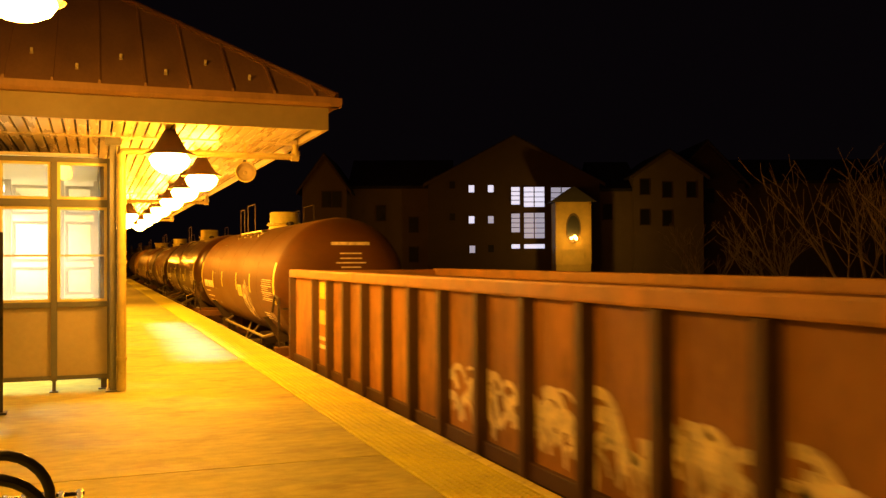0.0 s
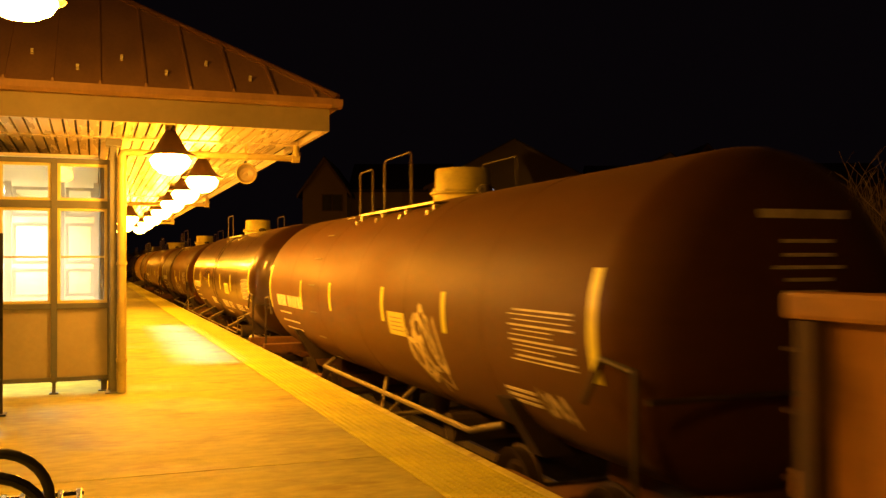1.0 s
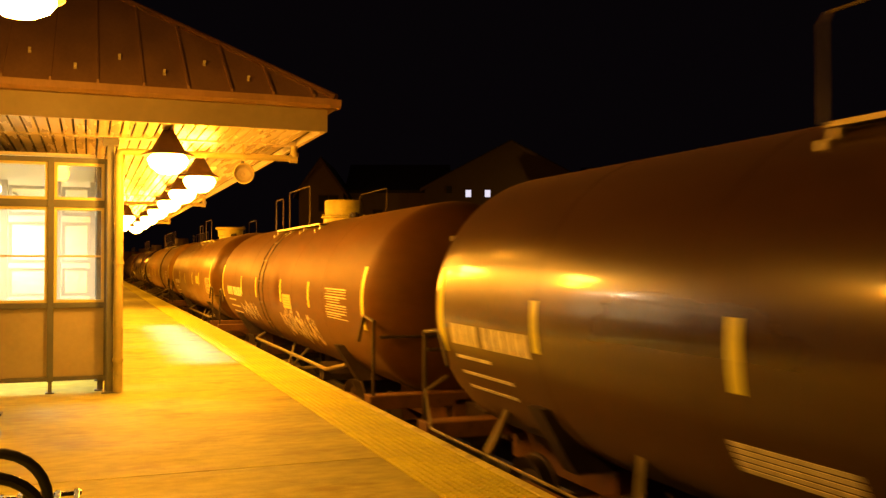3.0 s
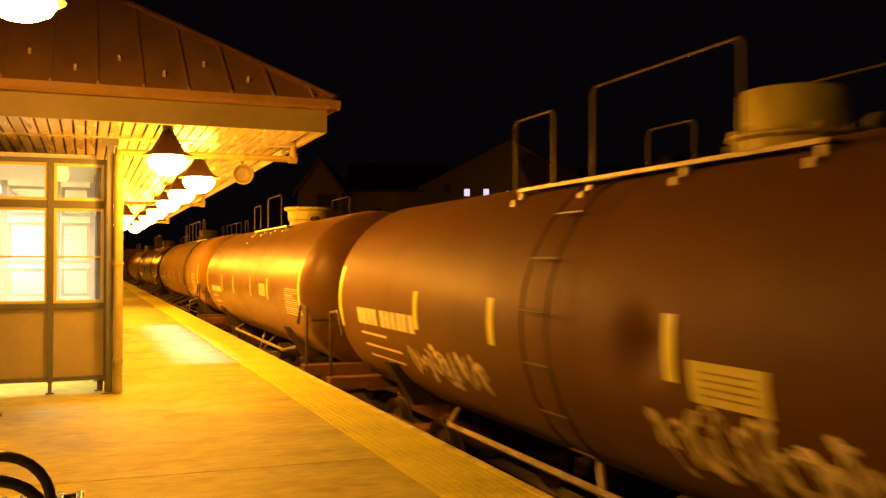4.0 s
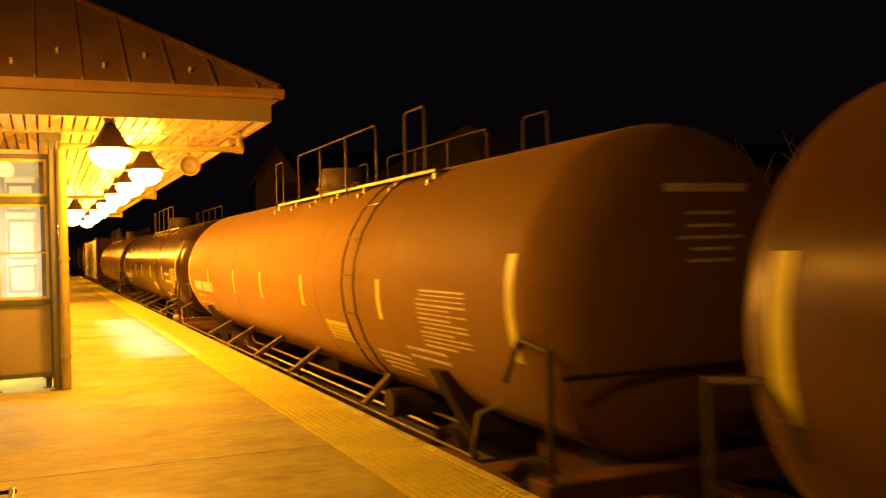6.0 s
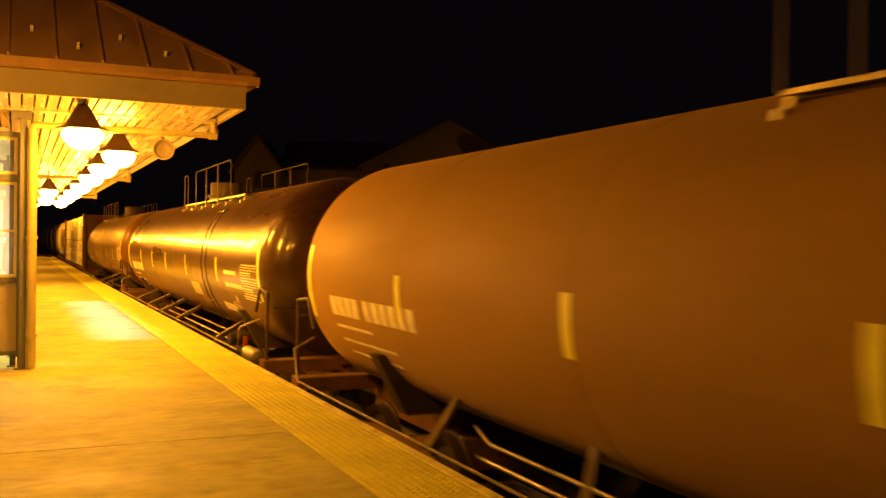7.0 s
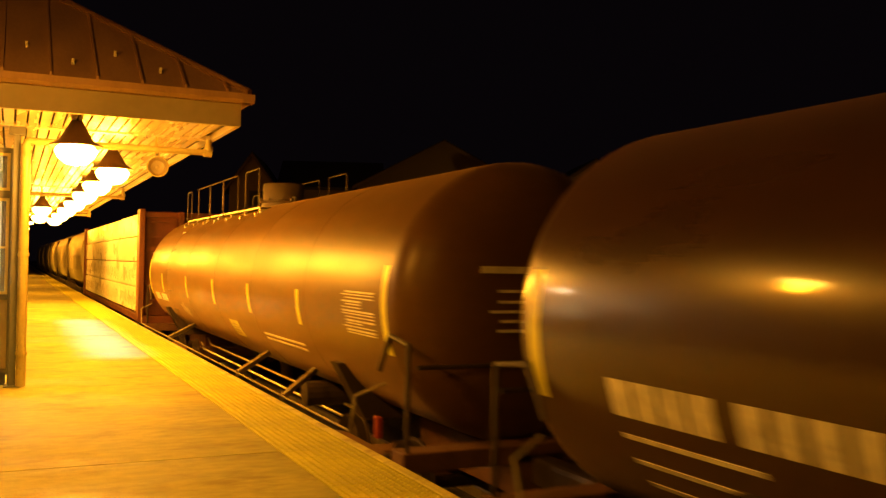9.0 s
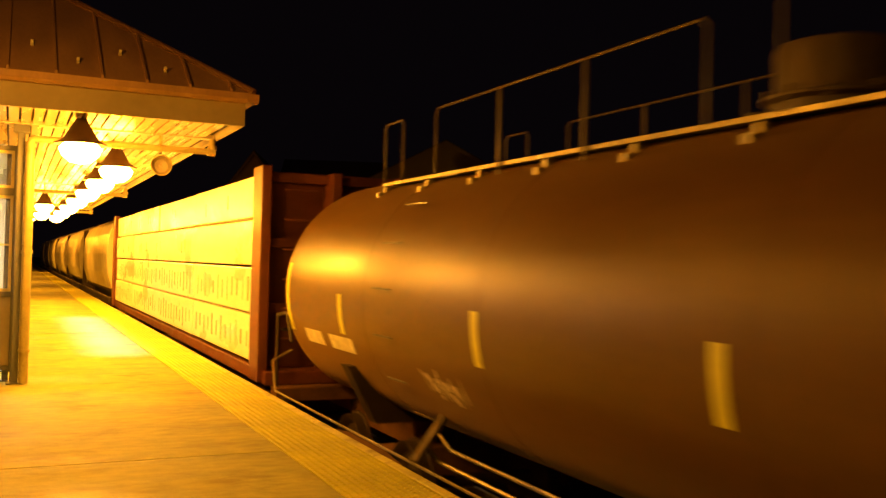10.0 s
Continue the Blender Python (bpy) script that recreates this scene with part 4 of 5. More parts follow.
tank_car(81.7, 98.75, 1.38, 1.18, TANK_TAN, "round", 90.3, (84.6, 91.8, (91.27, 91.78, 3.16), (86.4, 90.22, 3.16), (84.8, 85.4, 3.16)), 85.65,
         std_strips(81.7, 98.75, (84.8, 88.0, 90.65, 93.0, 95.9)), struts=(84.7, 87.8, 90.1, 92.4, 94.6), panel=(86.22, 87.08, 0.45, 0.70), bars=(82.6, 83.7, 0.62, 1.2, 13), marks=(95.5, 97.95, 0.76, 0.97),
         stripes=((84.4, 85.4, 0.20, 0.46, 4), (83.3, 84.3, 0.42, 0.6, 2)), label="plain grey-brown tank car with long top handrails", dome_mat=DOME_DARK, seed=7)
tank_car(101.3, 118.6, 1.38, 1.18, TANK_GLOSS, "round", 110.35, (105.0, 111.6, (111.12, 111.6, 3.16), (106.12, 110.01, 3.17)), 105.35,
         std_strips(101.3, 118.6, (104.5, 107.8, 110.67, 113.07, 115.45)), struts=(103.3, 107.4, 109.65, 111.9, 114.2), panel=(106.6, 107.46, 0.48, 0.72), cyl=102.3, red=103.0, bars=(101.5, 102.55, 0.62, 1.2, 14), marks=(115.3, 117.74, 0.68, 0.90),
         stripes=((102.55, 103.83, 0.78, 0.86, 1), (102.9, 103.83, 0.98, 1.07, 1), (103.7, 104.72, 0.33, 0.47, 4)), graffiti=((103.15, 103.65, 0.2, 0.55),), label="glossy black tank car with long top handrails and side rail", dome_mat=DOME_DARK, seed=8)
tank_car(121.2, 137.3, 1.39, 1.19, TANK_SEMI, "round", 129.9, (128.6, 135.63, (135.0, 135.52, 3.12), (130.2, 134.15, 3.12), (128.6, 129.6, 3.12)), -133.85,
         std_strips(121.2, 137.3, (124.15, 126.75, 129.38, 132.05, 135.23), -0.06), struts=(123.9, 126.3, 132.6), panel=(128, 128.6, 0.31, 0.57), bars=(121.53, 122.46, 0.80, 1.26, 14), plates=((136.06, 136.7, 0.58, 0.74), (135.02, 135.78, 0.58, 0.74)),
         stripes=((124.35, 126.35, 0.38, 0.52, 2),), graffiti=((132.5, 133.3, 0.42, 0.6),), head=(-0.25, -0.45), label="worn dark brown tank car with top handrails", dome_mat=DOME_DARK, seed=9, red=121.9)


def gondola():
    ya, yb = -0.6, 16.3
    yc = (ya + yb) / 2
    h = (yb - ya) / 2
    car = tagged(empty("gondola_car", TRACK, yc, 0), "rust-brown ribbed open gondola car with graffiti", "gondola car", group="freight train")
    W, zb, zt = 1.38, -0.06, 1.28
    for s in (-1, 1):
        b = B()
        box(b, s * W - 0.012, s * W + 0.012, -h, h, zb, zt)
        part("side_wall", b, GONDOLA, car, "rusty brown steel side sheet")
        b = B()
        box(b, s * W - 0.09, s * W + 0.09, -h - 0.06, h + 0.06, zt, zt + 0.14, 0.025)
        part("top_rim", b, GONDOLA_RIM, car, "orange-brown top rim")
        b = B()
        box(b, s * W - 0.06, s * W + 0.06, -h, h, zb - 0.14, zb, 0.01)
        part("bottom_sill", b, GONDOLA_SHADED, car)
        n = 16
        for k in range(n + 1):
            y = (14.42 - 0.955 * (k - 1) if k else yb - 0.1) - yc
            # rib colour carries the shade of its slanted faces
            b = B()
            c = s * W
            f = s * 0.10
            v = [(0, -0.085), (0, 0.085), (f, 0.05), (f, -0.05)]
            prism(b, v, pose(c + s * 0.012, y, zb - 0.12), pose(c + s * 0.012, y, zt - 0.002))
            part("rib", b, GONDOLA_SHADED, car)
    for s in (-1, 1):
        b = B()
        box(b, -W, W, s * h - 0.02, s * h + 0.02, zb, zt)
        part("end_wall", b, GONDOLA, car, "rusty steel end wall")
        b = B()
        box(b, -W + 0.1, W - 0.1, s * h - 0.07, s * h + 0.07, zt, zt + 0.12, 0.02)
        box(b, -W, W, s * (h + 0.06) - 0.05, s * (h + 0.06) + 0.05, 0.35, 0.5, 0.01)
        part("end_rim", b, GONDOLA_RIM, car)
        b = B()
        e = s * (h + 0.12)
        for z in (0.1, 0.45, 0.8, 1.12):
            rod(b, (-W - 0.02, e, z), (-W + 0.42, e, z), 0.015, 6)
        part("grab_iron", b, GONDOLA_SHADED, car)
        coupler(car, s * (h + 0.45), s)
        truck(car, s * (h - 1.8))
    b = B()
    box(b, -W, W, -h, h, zb - 0.1, zb - 0.02)
    box(b, -0.3, 0.3, -h, h, zb - 0.5, zb - 0.1)
    part("floor_plate", b, UNDER, car)
    # flat yellow plates and data lines between the ribs at the rear end
    for z0, z1, m in ((0.98, 1.24, STRIP), (0.58, 0.80, MARKY), (0.33, 0.39, MARK), (0.20, 0.26, MARK)):
        b = B()
        y = 13.95 - yc
        box(b, -W - 0.017, -W - 0.012, y - 0.33, y + 0.33, z0, z1)
        part("painted_plate", b, m, car, "yellow painted patch")
    rng = random.Random(11)
    b = B()
    for k in range(120):
        y = -h + 0.8 + rng.random() * 8.6
        z = zb + 0.04 + rng.random() * 0.36
        w, t, a = 0.08 + rng.random() * 0.18, 0.012 + rng.random() * 0.03, rng.uniform(0.4, 1.6)
        d = 0.0135 + 0.0003 * (k % 12)
        vs = []
        for i in range(9):
            ph = a + 2.2 * i / 8
            for r in (w - t, w + t):
                vs.append(b.verts.new((-W - d, y + r * math.cos(ph) * 1.2, z + r * math.sin(ph) * 1.3)))
        for i in range(8):
            b.faces.new((vs[2 * i], vs[2 * i + 1], vs[2 * i + 3], vs[2 * i + 2]))
    tagged(part("graffiti", b, GRAFFITI, car, "pale sprayed graffiti along the lower side"), kind="stuff")
    CARS.append((car, yc))


gondola()


def lumber_car():
    ya, yb = 137.85, 158.05
    yc, h = (ya + yb) / 2, (yb - ya) / 2
    car = tagged(empty("lumber_car", TRACK, yc, 0), "centre-beam flat car loaded with white-wrapped lumber", "flat car", group="freight train")
    b = B()
    box(b, -1.5, 1.5, -h, h, -0.12, 0.06, 0.02)
    box(b, -0.3, 0.3, -h, h, -0.5, -0.12)
    part("deck", b, RUST_RED, car, "rusty red deck")
    for s in (-1, 1):
        b = B()
        box(b, -1.5, 1.5, s * (h - 0.66) - 0.05, s * (h - 0.66) + 0.05, 0.06, 2.80, 0.01)
        bulkhead = part("bulkhead", b, RUST_RED, car, "rusty red end bulkhead")
        for sx in (-1.5, -0.5, 0.5, 1.5):
            b = B()
            box(b, sx - 0.07, sx + 0.07, s * (h - 0.42) - 0.25, s * (h - 0.42) + 0.25, -0.1, 2.84 if abs(sx) > 1 else 2.79, 0.02)
            part("post", b, RUST_RED, bulkhead)
        for z in (0.9, 1.8, 2.7):
            b = B()
            box(b, -1.43, 1.43, s * (h - 0.5) - 0.12, s * (h - 0.5) + 0.12, z - 0.06, z + 0.06)
            part("crossbar", b, RUST_RED, bulkhead)
        for z in (0.5, 0.9, 1.3, 1.7, 2.1, 2.5):
            b = B()
            rod(b, (-1.3, s * (h + 0.02), z), (-0.85, s * (h + 0.02), z), 0.015, 6)
            part("rung", b, RUST_RED, bulkhead)
        coupler(car, s * (h + 0.4), s)
        truck(car, s * (h - 2.0))
    b = B()
    box(b, -0.06, 0.06, -h + 0.6, h - 0.6, 0.06, 2.75)
    part("centre_beam", b, RUST_RED, car)
    tiers = (0.08, 0.76, 1.44, 2.12, 2.74)
    rng = random.Random(4)
    n = 4
    L = (2 * h - 1.64) / n
    for k in range(n):
        for z0, z1 in zip(tiers, tiers[1:]):
            for s in (-1, 1):
                b = B()
                y0 = -h + 0.82 + k * L
                j = rng.uniform(-0.015, 0.015)
                x0, x1 = sorted((s * 0.08, s * (1.50 + j)))
                box(b, x0, x1, y0 + 0.012, y0 + L - 0.012, z0 + 0.035, z1, 0.02)
                p = part("lumber_pack", b, WRAP, car, "white plastic-wrapped lumber bundle")
                b = B()
                xs = s * (1.50 + j) + s * 0.004
                for i in range(int(L / 0.36)):
                    if z0 < 1.0 or rng.random() < 0.25:
                        yy = y0 + 0.3 + i * 0.36
                        hh = rng.uniform(0.2, 0.42) if z0 < 1.0 else 0.22
                        zc = (z0 + z1) / 2 + rng.uniform(-0.04, 0.04)
                        box(b, min(xs, xs - s * 0.006), max(xs, xs - s * 0.006), yy, yy + rng.uniform(0.025, 0.09), zc - hh / 2, zc + hh / 2)
                if len(b.verts):
                    tagged(part("print_mark", b, WRAPMARK, p), kind="stuff")
                else:
                    b.free()
    CARS.append((car, yc))


lumber_car()


def hopper(ya, yb, seed):
    yc, h = (ya + yb) / 2, (yb - ya) / 2
    car = tagged(empty("hopper_car", TRACK, yc, 0), "pale grey covered hopper car with rounded sides", "hopper car", group="freight train")
    out = []
    for x, z in ((-0.9, 2.95), (-1.3, 2.72), (-1.48, 2.3), (-1.55, 1.6), (-1.50, 0.9), (-1.35, 0.35), (-0.6, -0.4)):
        out.append((x, z))
    out = out + [(-x, z) for x, z in out[::-1]]
    b = B()
    prism(b, out, pose(0, -h + 0.9, 0, 90), pose(0, h - 0.9, 0, 90))
    part("body", b, HOPPER, car, "pale grey rounded hopper body")
    for s in (-1, 1):
        b = B()
        box(b, -1.45, 1.45, s * (h - 0.1) - 0.12, s * (h - 0.1) + 0.12, -0.2, 0.1, 0.02)
        for sx in (-1.35, 1.35):
            box(b, sx - 0.05, sx + 0.05, s * (h - 0.15) - 0.04, s * (h - 0.15) + 0.04, 0.1, 2.7)
        part("end_frame", b, UNDER, car)
        b = B()
        for sx in (-1.5, 1.5):
            box(b, sx - 0.05, sx + 0.05, -h, h, -0.12, 0.10, 0.02)
        part("side_sill", b, UNDER, car) if s < 0 else b.free()
        coupler(car, s * (h + 0.3), s)
        truck(car, s * (h - 1.8))
    b = B()
    box(b, -0.5, 0.5, -h + 0.2, h - 0.2, 3.0, 3.06)
    part("roof_walk", b, GREY_METAL, car)
    CARS.append((car, yc))


y = 159.3
for k in range(6):
    hopper(y, y + 13.6, k)
    y += 14.7


# ---- apartment house beyond the tracks ----
WALL_A = mat("siding_beige", (0.28, 0.20, 0.13), 0.8, var=0.12, scale=0.8, bump=0.1)
WALL_B = mat("siding_brown", (0.15, 0.10, 0.065), 0.8, var=0.15, scale=0.8)
SHINGLE = mat("shingle_dark", (0.055, 0.05, 0.05), 0.9, var=0.3, scale=2)
TRIM = mat("white_trim", (0.55, 0.50, 0.44), 0.6, var=0.08)
DARKGLASS = mat("dark_window", (0.02, 0.02, 0.025), 0.5, var=0.1)
WARMWALL = mat("entrance_yellow", (0.62, 0.42, 0.12), 0.6, var=0.15, scale=1.5)
LITWIN = glow("lit_window", (0.82, 0.78, 0.95), 0.95)
LITDIM = glow("lit_window_dim", (0.75, 0.70, 0.85), 0.45)
HD, YAW = 92.0, 20.9
house = tagged(empty("apartment_house"), "three-storey gabled apartment house with a few lit windows", "house")
house.matrix_world = pose(HD * math.sin(radians(YAW)), HD * math.cos(radians(YAW)), 0, 0, 0, -YAW)
GND = -1.8


def hpart(name, b, m, label="", parent=house):
    return part(name, b, m, parent, label)


def block(u0, u1, y0, depth, eave, ridge, m, gable=True, over=0.5):
    """A wing with its gable to the tracks, or its ridge along them."""
    b = B()
    if gable:
        c = (u0 + u1) / 2
        prism(b, [(u0, GND), (u1, GND), (u1, eave), (c, ridge), (u0, eave)], pose(0, y0, 0, 90), pose(0, y0 + depth, 0, 90))
        w = hpart("wall", b, m)
        b = B()
        k = (ridge - eave) / (c - u0)
        o = over
        prism(b, [(u0 - o, eave - o * k), (c, ridge), (u1 + o, eave - o * k), (u1 + o, eave - o * k + 0.3), (c, ridge + 0.35), (u0 - o, eave - o * k + 0.3)], pose(0, y0 - 0.5, 0, 90), pose(0, y0 + depth, 0, 90))
        hpart("roof", b, SHINGLE, "dark shingle gable roof")
        b = B()
        prism(b, [(u0 - o, eave - o * k - 0.12), (c, ridge - 0.14), (u1 + o, eave - o * k - 0.12), (u1 + o, eave - o * k + 0.2), (c, ridge + 0.2), (u0 - o, eave - o * k + 0.2)], pose(0, y0 - 0.56, 0, 90), pose(0, y0 - 0.51, 0, 90))
        hpart("barge_board", b, WALL_B)
    else:
        box(b, u0, u1, y0, y0 + depth, GND, eave)
        hpart("wall", b, m)
        b = B()
        prism(b, [(y0 - 0.6, eave - 0.1), (y0 + depth / 2, ridge), (y0 + depth + 0.6, eave - 0.1), (y0 + depth + 0.6, eave + 0.2), (y0 + depth / 2, ridge + 0.35), (y0 - 0.6, eave + 0.2)], pose(u0 - 0.2, 0, 0, 90, 0, 90), pose(u1 + 0.2, 0, 0, 90, 0, 90))
        hpart("roof", b, SHINGLE, "dark shingle roof")


def hwin(u, z, w, h, y, m, cols=1, rows=1, dark=False):
    t = 0.09
    b = B()
    box(b, u - w / 2, u + w / 2, y - 0.03, y - 0.005, z - h / 2, z + h / 2)
    win = hpart("window", b, m)
    bars = [("frame_bar", u - w / 2 - t, u + w / 2 + t, z - h / 2 - t, z - h / 2), ("frame_bar", u - w / 2 - t, u + w / 2 + t, z + h / 2, z + h / 2 + t), ("frame_bar", u - w / 2 - t, u - w / 2, z - h / 2, z + h / 2), ("frame_bar", u + w / 2, u + w / 2 + t, z - h / 2, z + h / 2)]
    for i in range(1, cols):
        x = u - w / 2 + w * i / cols
        bars.append(("muntin", x - 0.05, x + 0.05, z - h / 2, z + h / 2))
    for i in range(1, rows):
        c = z - h / 2 + h * i / rows
        bars.append(("muntin", u - w / 2, u + w / 2, c - 0.035, c + 0.035))
    for name, a0, a1, c0, c1 in bars:
        b = B()
        box(b, a0, a1, y - (0.08 if name == "frame_bar" else 0.06), y + 0.02, c0, c1)
        part(name, b, WALL_B, win)
    return win


U = lambda px: (px - 784) / 1518 * HD
Z = lambda py: 1.6 + (457.5 - py) / 1518 * HD
block(U(556), U(628), -2.0, 12, Z(340), Z(290), WALL_A)
block(U(628), U(800), 1.5, 12, Z(338), Z(286), WALL_A, gable=False)
block(U(760), U(1045), 0.0, 14, Z(333), Z(258), WALL_B)
block(U(1040), U(1110), 0.8, 12, Z(345), Z(292), WALL_A, gable=False)
block(U(1100), U(1215), -0.5, 12, Z(322), Z(283), WALL_A)
block(U(1170), U(1300), 2.5, 12, Z(330), Z(262), WALL_B)
block(U(1290), U(1560), 3.0, 12, Z(330), Z(285), WALL_B, gable=False)
for px, py, m in ((832, 341.5, LITWIN), (864, 341.5, LITWIN), (832, 393, LITWIN), (864, 393, LITDIM), (833, 442, LITDIM), (800, 335, DARKGLASS), (800, 388, DARKGLASS), (864, 441, DARKGLASS)):
    hwin(U(px), Z(py), 0.56, 0.72, 0.0, m)
for px0, px1, py0, py1, m, c, r in ((898, 912, 339, 368, LITWIN, 1, 4), (919, 953, 339, 372, LITWIN, 2, 4), (964, 998, 340, 366, LITDIM, 2, 3), (898, 912, 383, 414, LITDIM, 1, 4), (919, 953, 382, 424, LITDIM, 2, 5), (898, 912, 434, 441, LITWIN, 1, 1), (919, 953, 434, 441, LITWIN, 1, 1)):
    hwin(U((px0 + px1) / 2), Z((py0 + py1) / 2), U(px1) - U(px0), Z(py0) - Z(py1), 0.0, m, c, r)
for px, py in ((596, 360), (612, 360), (735, 400), (735, 450), (1118, 340), (1155, 345), (1118, 390), (1155, 392), (1195, 345), (1240, 352), (680, 380), (1060, 380)):
    hwin(U(px), Z(py), 0.9, 1.5, {596: -2.0, 612: -2.0, 735: 1.5, 680: 1.5, 1060: 0.8, 1240: 2.5}.get(px, -0.5), DARKGLASS)
# entrance bay with an oval window
e0, e1, ez0, ez1 = U(964), U(1019), Z(466), Z(368)
b = B()
box(b, e0, e1, -4.0, 0.0, GND, ez1)
bay = hpart("entrance_bay", b, WARMWALL, "yellow-lit entrance bay with an oval window")
b = B()
c = (e0 + e1) / 2
prism(b, [(e0 - 0.5, ez1), (e1 + 0.5, ez1), (c, ez1 + 1.5)], pose(0, -4.5, 0, 90), pose(0, 0, 0, 90))
part("bay_roof", b, SHINGLE, bay)
b = B()
for a0, a1, c0, c1 in ((e0 - 0.05, e0 + 0.25, ez0, ez1), (e1 - 0.25, e1 + 0.05, ez0, ez1), (e0, e1, ez1 - 0.3, ez1 - 0.02), (e0, e1, ez0 - 0.2, ez0), (e0 + 0.6, e1 - 0.6, ez0 + 1.3, ez0 + 1.45), (e0 + 0.6, e0 + 0.7, ez0 + 0.2, ez0 + 1.3), (e1 - 0.7, e1 - 0.6, ez0 + 0.2, ez0 + 1.3)):
    box(b, a0, a1, -4.06, -4.0, c0, c1)
part("panel_trim", b, WARMWALL, bay)
b = B()
oz = Z(410)
for r0, r1, d0, d1, nm, m in ((0.86, 1.0, -4.08, -4.0, "oval_frame", WALL_B), (0.0, 0.86, -4.03, -4.0, "oval_pane", DARKGLASS)):
    b = B()
    lathe(b, [(r0, 0), (r0, d1 - d0), (r1, d1 - d0), (r1, 0), (r0, 0)] if r0 else [(0, d1 - d0), (r1, d1 - d0), (r1, 0), (0, 0)], pose(0, 0, 0), 32)
    bmesh.ops.transform(b, verts=b.verts, matrix=pose(c, d1, oz, 90) @ Matrix.Diagonal((0.72, 1.45, 1, 1)))
    part(nm, b, m, bay)
b = B()
for dx, dz in ((-0.2, -0.95), (0.12, -0.8), (0.25, -1.0)):
    bmesh.ops.create_icosphere(b, subdivisions=2, radius=0.13, matrix=Matrix.Translation((c + dx, -4.16, oz + dz)))
part("porch_lamp", b, BULB, bay, "small glowing porch lamps")
pl = bpy.data.lights.new("porch_light", "POINT")
pl.energy, pl.color, pl.shadow_soft_size = 420, (1.0, 0.5, 0.05), 0.2
o = new("porch_light", pl)
o.matrix_world = house.matrix_world @ pose(e0 + 1.2, -7.5, Z(425))


# ---- bare trees and brush ----
BARK = mat("bare_bark", (0.55, 0.44, 0.33), 0.85, var=0.35, scale=6, bump=0.3)


def limb(b, p, d, length, r, depth, rng, tips):
    segs = 4 if depth > 1 else 3
    for i in range(segs):
        q = p + d * (length / segs)
        r1 = r * (1 - 0.14)
        v = (q - p)
        m = Matrix.Translation((p + q) / 2) @ v.to_track_quat("Z", "Y").to_matrix().to_4x4()
        tips.append((m, r, r1, v.length, depth))
        p, r = q, r1
        d = (d + Vector((rng.uniform(-1, 1), rng.uniform(-1, 1), rng.uniform(-0.25, 0.6))) * 0.17).normalized()
        if depth and i:
            for _ in range(1 if rng.random() < 0.55 else 2):
                nd = (d + Vector((rng.uniform(-1, 1), rng.uniform(-1, 1), rng.uniform(-0.3, 0.8))) * 0.75).normalized()
                limb(b, p, nd, length * rng.uniform(0.45, 0.7), r * 0.62, depth - 1, rng, tips)


def tree(px, dist, lean, height, seed, stems=2):
    a = radians(YAW) + math.atan((px - 784) / 1518)
    rng = random.Random(seed)
    top = tagged(empty("bare_tree", dist * math.sin(a), dist * math.cos(a), RAIL - 0.45), "leafless multi-stemmed tree behind the tracks", "tree", group="bare trees")
    tips = []
    right = Vector((math.cos(a), -math.sin(a), 0))
    for k in range(stems):
        d = (Vector((0, 0, 1)) + right * (lean + 0.35 * (k - (stems - 1) / 2)) + Vector((0, rng.uniform(-0.2, 0.2), 0))).normalized()
        limb(None, Vector((0.12 * k, 0, 0)), d, height * rng.uniform(0.42, 0.52), 0.10, 3, rng, tips)
    for nm, sel in (("trunk", lambda dp: dp >= 2), ("crown", lambda dp: dp < 2)):
        verts, faces = [], []
        for m, r, r1, ln, dp in tips:
            if not sel(dp):
                continue
            n = 6 if dp >= 3 else 4
            base = len(verts)
            for rr, h in ((r, -ln / 2), (r1, ln / 2)):
                for i in range(n):
                    t = 2 * math.pi * i / n
                    verts.append(m @ Vector((max(rr, 0.010) * math.cos(t), max(rr, 0.010) * math.sin(t), h)))
            for i in range(n):
                faces.append((base + i, base + (i + 1) % n, base + n + (i + 1) % n, base + n + i))
        me = bpy.data.meshes.new(nm)
        me.from_pydata(verts, [], faces)
        me.materials.append(BARK)
        ob = new(nm, me)
        ob.parent = top
    return top


tree(1395, 42, -0.55, 6.6, 1, 2)
tree(1505, 40, -0.18, 8.0, 2, 3)
tree(1575, 38, -0.10, 7.2, 3, 2)
tree(1330, 50, -0.2, 5.5, 4, 3)
tree(1215, 56, -0.1, 5.5, 5, 3)
tree(1640, 36, -0.25, 8.0, 6, 2)
# tangled brush along the far fence line
rng = random.Random(21)
verts, faces = [], []
for k in range(1500):
    a = radians(YAW) + math.atan((rng.uniform(1020, 1800) - 784) / 1518)
    d = rng.uniform(44, 62)
    p = Vector((d * math.sin(a), d * math.cos(a), RAIL - 0.45))
    v = Vector((rng.uniform(-0.7, 0.7), rng.uniform(-0.7, 0.7), 1)).normalized() * rng.uniform(0.8, 3.0)
    s = Vector((0.018, -0.008, 0))
    base = len(verts)
    mid = p + v * 0.55 + Vector((rng.uniform(-0.3, 0.3), rng.uniform(-0.3, 0.3), 0))
    verts += [p - s, p + s, mid + s * 0.7, mid - s * 0.7, p + v]
    faces += [(base, base + 1, base + 2, base + 3), (base + 3, base + 2, base + 4)]
me = bpy.data.meshes.new("brush")
me.from_pydata(verts, [], faces)
me.materials.append(BARK)
tagged(new("brush", me), "tangle of bare brush along the line", "brush", kind="stuff")

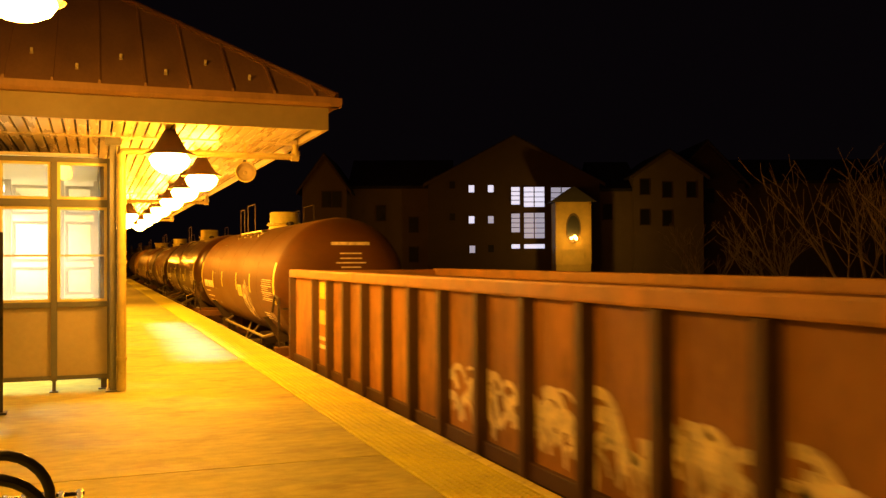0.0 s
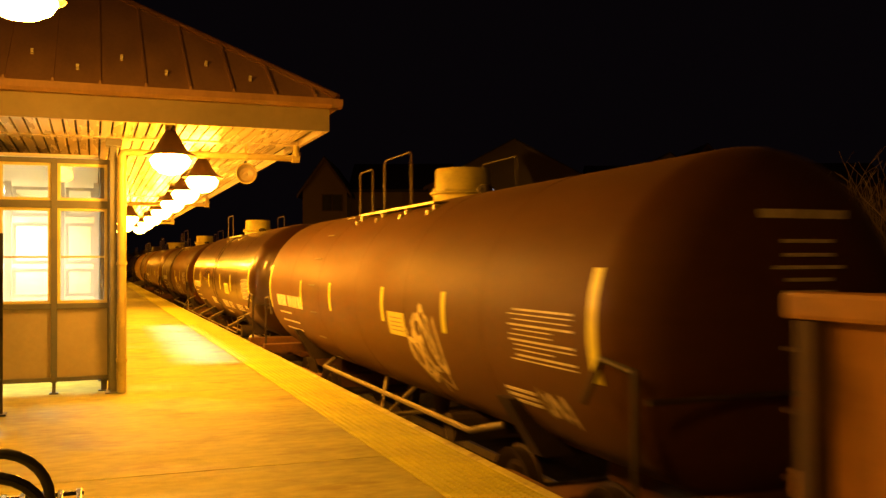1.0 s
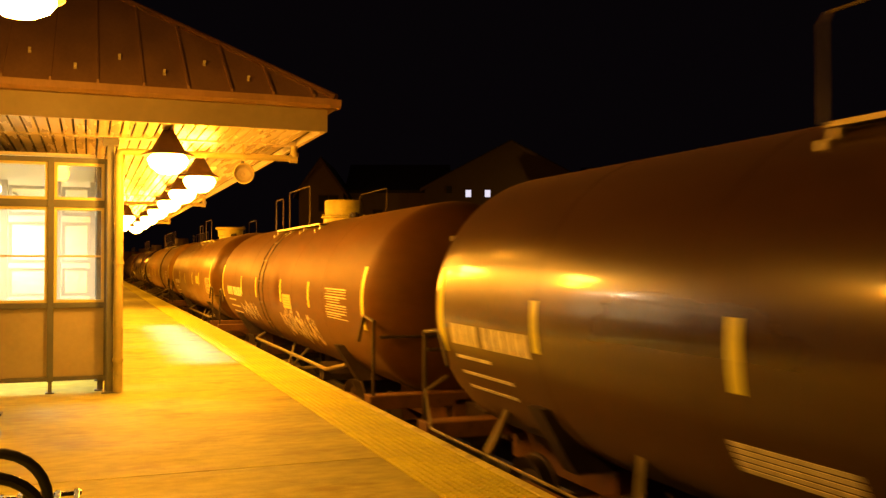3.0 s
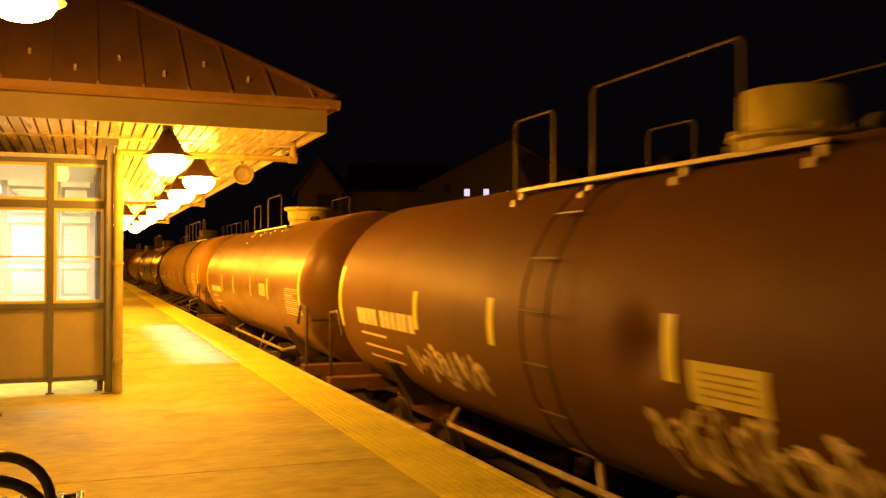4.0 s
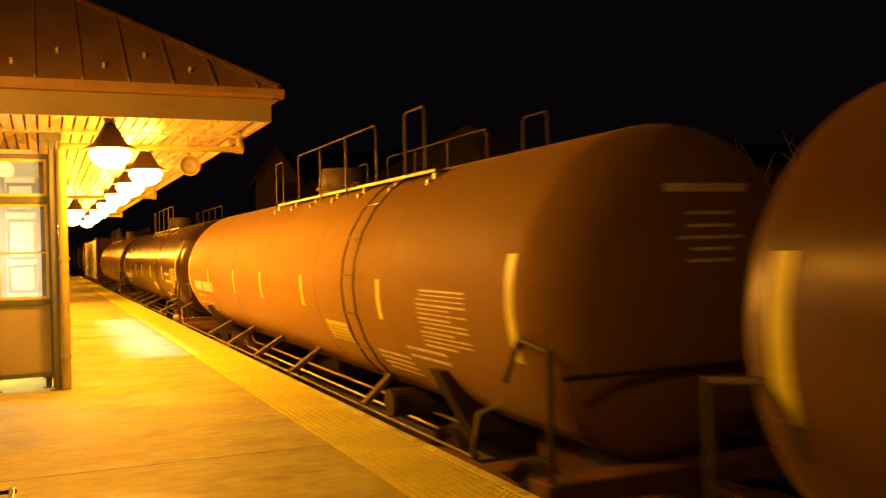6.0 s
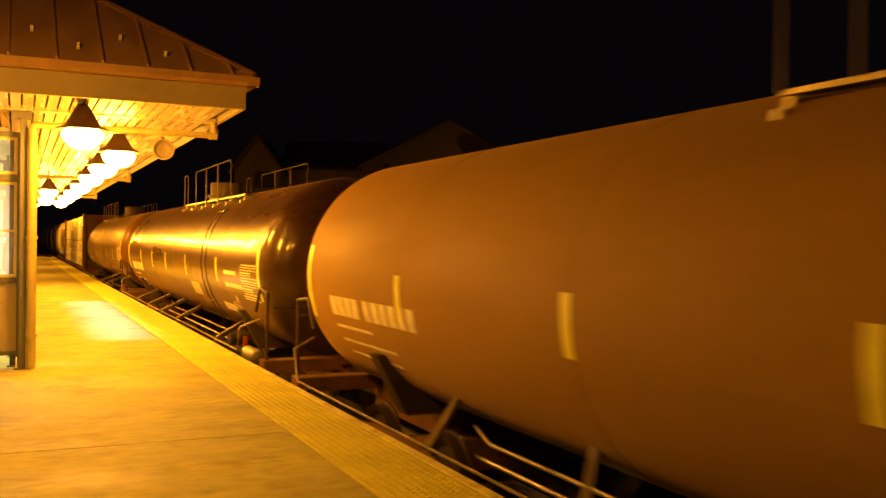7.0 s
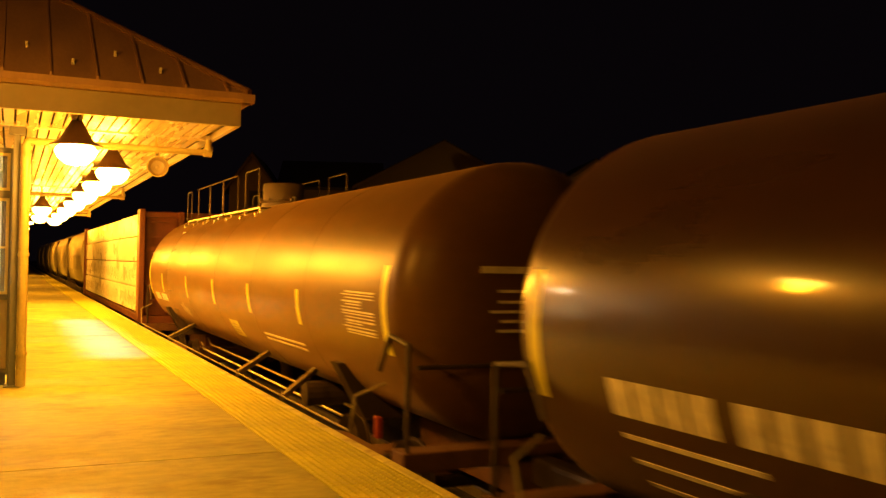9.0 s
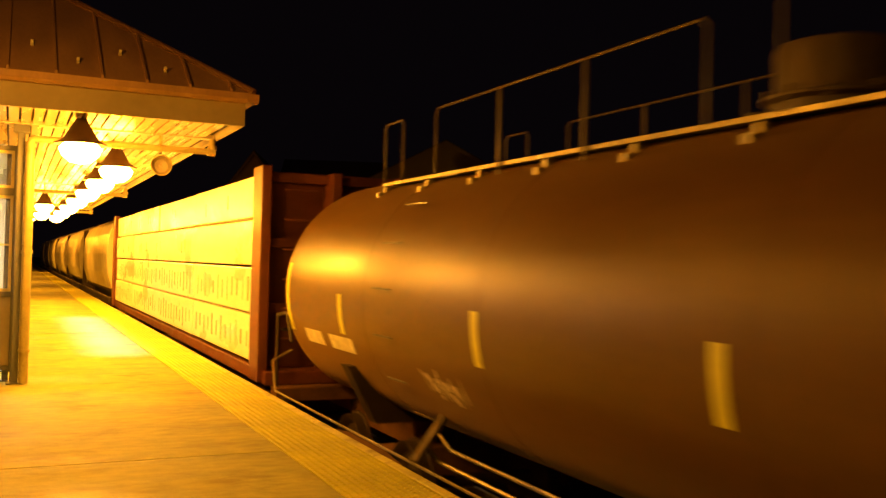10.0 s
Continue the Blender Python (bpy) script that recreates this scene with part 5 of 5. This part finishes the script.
# tall fill lamp added unseen beyond the second track, far off to the side
yl = tagged(empty("fill_lamp", 44, 21, RAIL - 0.45), "added out-of-view sodium fill lamp on a tall steel pole", "street lamp")
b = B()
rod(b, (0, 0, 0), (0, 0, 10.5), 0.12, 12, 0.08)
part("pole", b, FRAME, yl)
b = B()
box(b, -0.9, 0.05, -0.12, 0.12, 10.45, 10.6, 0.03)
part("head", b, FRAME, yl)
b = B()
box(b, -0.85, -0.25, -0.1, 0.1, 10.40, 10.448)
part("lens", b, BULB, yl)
ld = bpy.data.lights.new("fill_light", "POINT")
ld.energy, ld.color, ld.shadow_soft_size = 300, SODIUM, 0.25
o = new("fill_light", ld)
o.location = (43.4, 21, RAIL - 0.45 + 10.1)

# ---- platform slabs and tactile tiles ----
def slab_mesh(name, w, l, h, m):
    b = B()
    box(b, 0.007, w - 0.007, 0.007, l - 0.007, -h, 0, 0.005)
    bmesh.ops.recalc_face_normals(b, faces=b.faces)
    me = bpy.data.meshes.new(name)
    b.to_mesh(me)
    b.free()
    me.materials.append(m)
    return me


SL = slab_mesh("concrete_slab", 6.92, 6.1, 0.05, CONCRETE)
for k in range(-5, 25):
    ob = new("concrete_slab", SL)
    ob.location = (-4.7, 7.2 + 6.1 * k, -0.006 if k % 3 == 1 else -0.004)
    ob.parent = platform
b = B()
TW, TL = 0.626, 1.22
box(b, 0.003, TW - 0.003, 0.003, TL - 0.003, -0.05, 0, 0.003)
me = bpy.data.meshes.new("tactile_tile")
for i in range(10):
    for j in range(20):
        x, y = 0.034 + i * 0.062, 0.032 + j * 0.061
        v = []
        for r, z in ((0.018, 0.0), (0.012, 0.006)):
            v.append([b.verts.new((x + r * math.cos(t), y + r * math.sin(t), z)) for t in (0.4, 1.447, 2.494, 3.54, 4.588, 5.635)])
        for q in range(6):
            b.faces.new((v[0][q], v[0][(q + 1) % 6], v[1][(q + 1) % 6], v[1][q]))
        b.faces.new(v[1])
b.to_mesh(me)
b.free()
me.materials.append(TACTILE)
for k in range(-8, 60):
    ob = new("tactile_tile", me)
    ob.location = (2.222, 7.14 + TL * k, -0.003)
    ob.parent = platform


# ---- movement ----
def motions():
    for car, yc in CARS:
        walk(car, [(t, pose(TRACK, yc - SPEED * t, 0)) for t in (0, 2.5, 5, 7.5, 10)])
    step = math.degrees(SPEED / FPS / 0.46)
    for w in SPINNING:
        base = w.location.copy()
        walk(w, [(k / FPS, pose(base.x, base.y, base.z, step * k)) for k in range(301)])


motions()
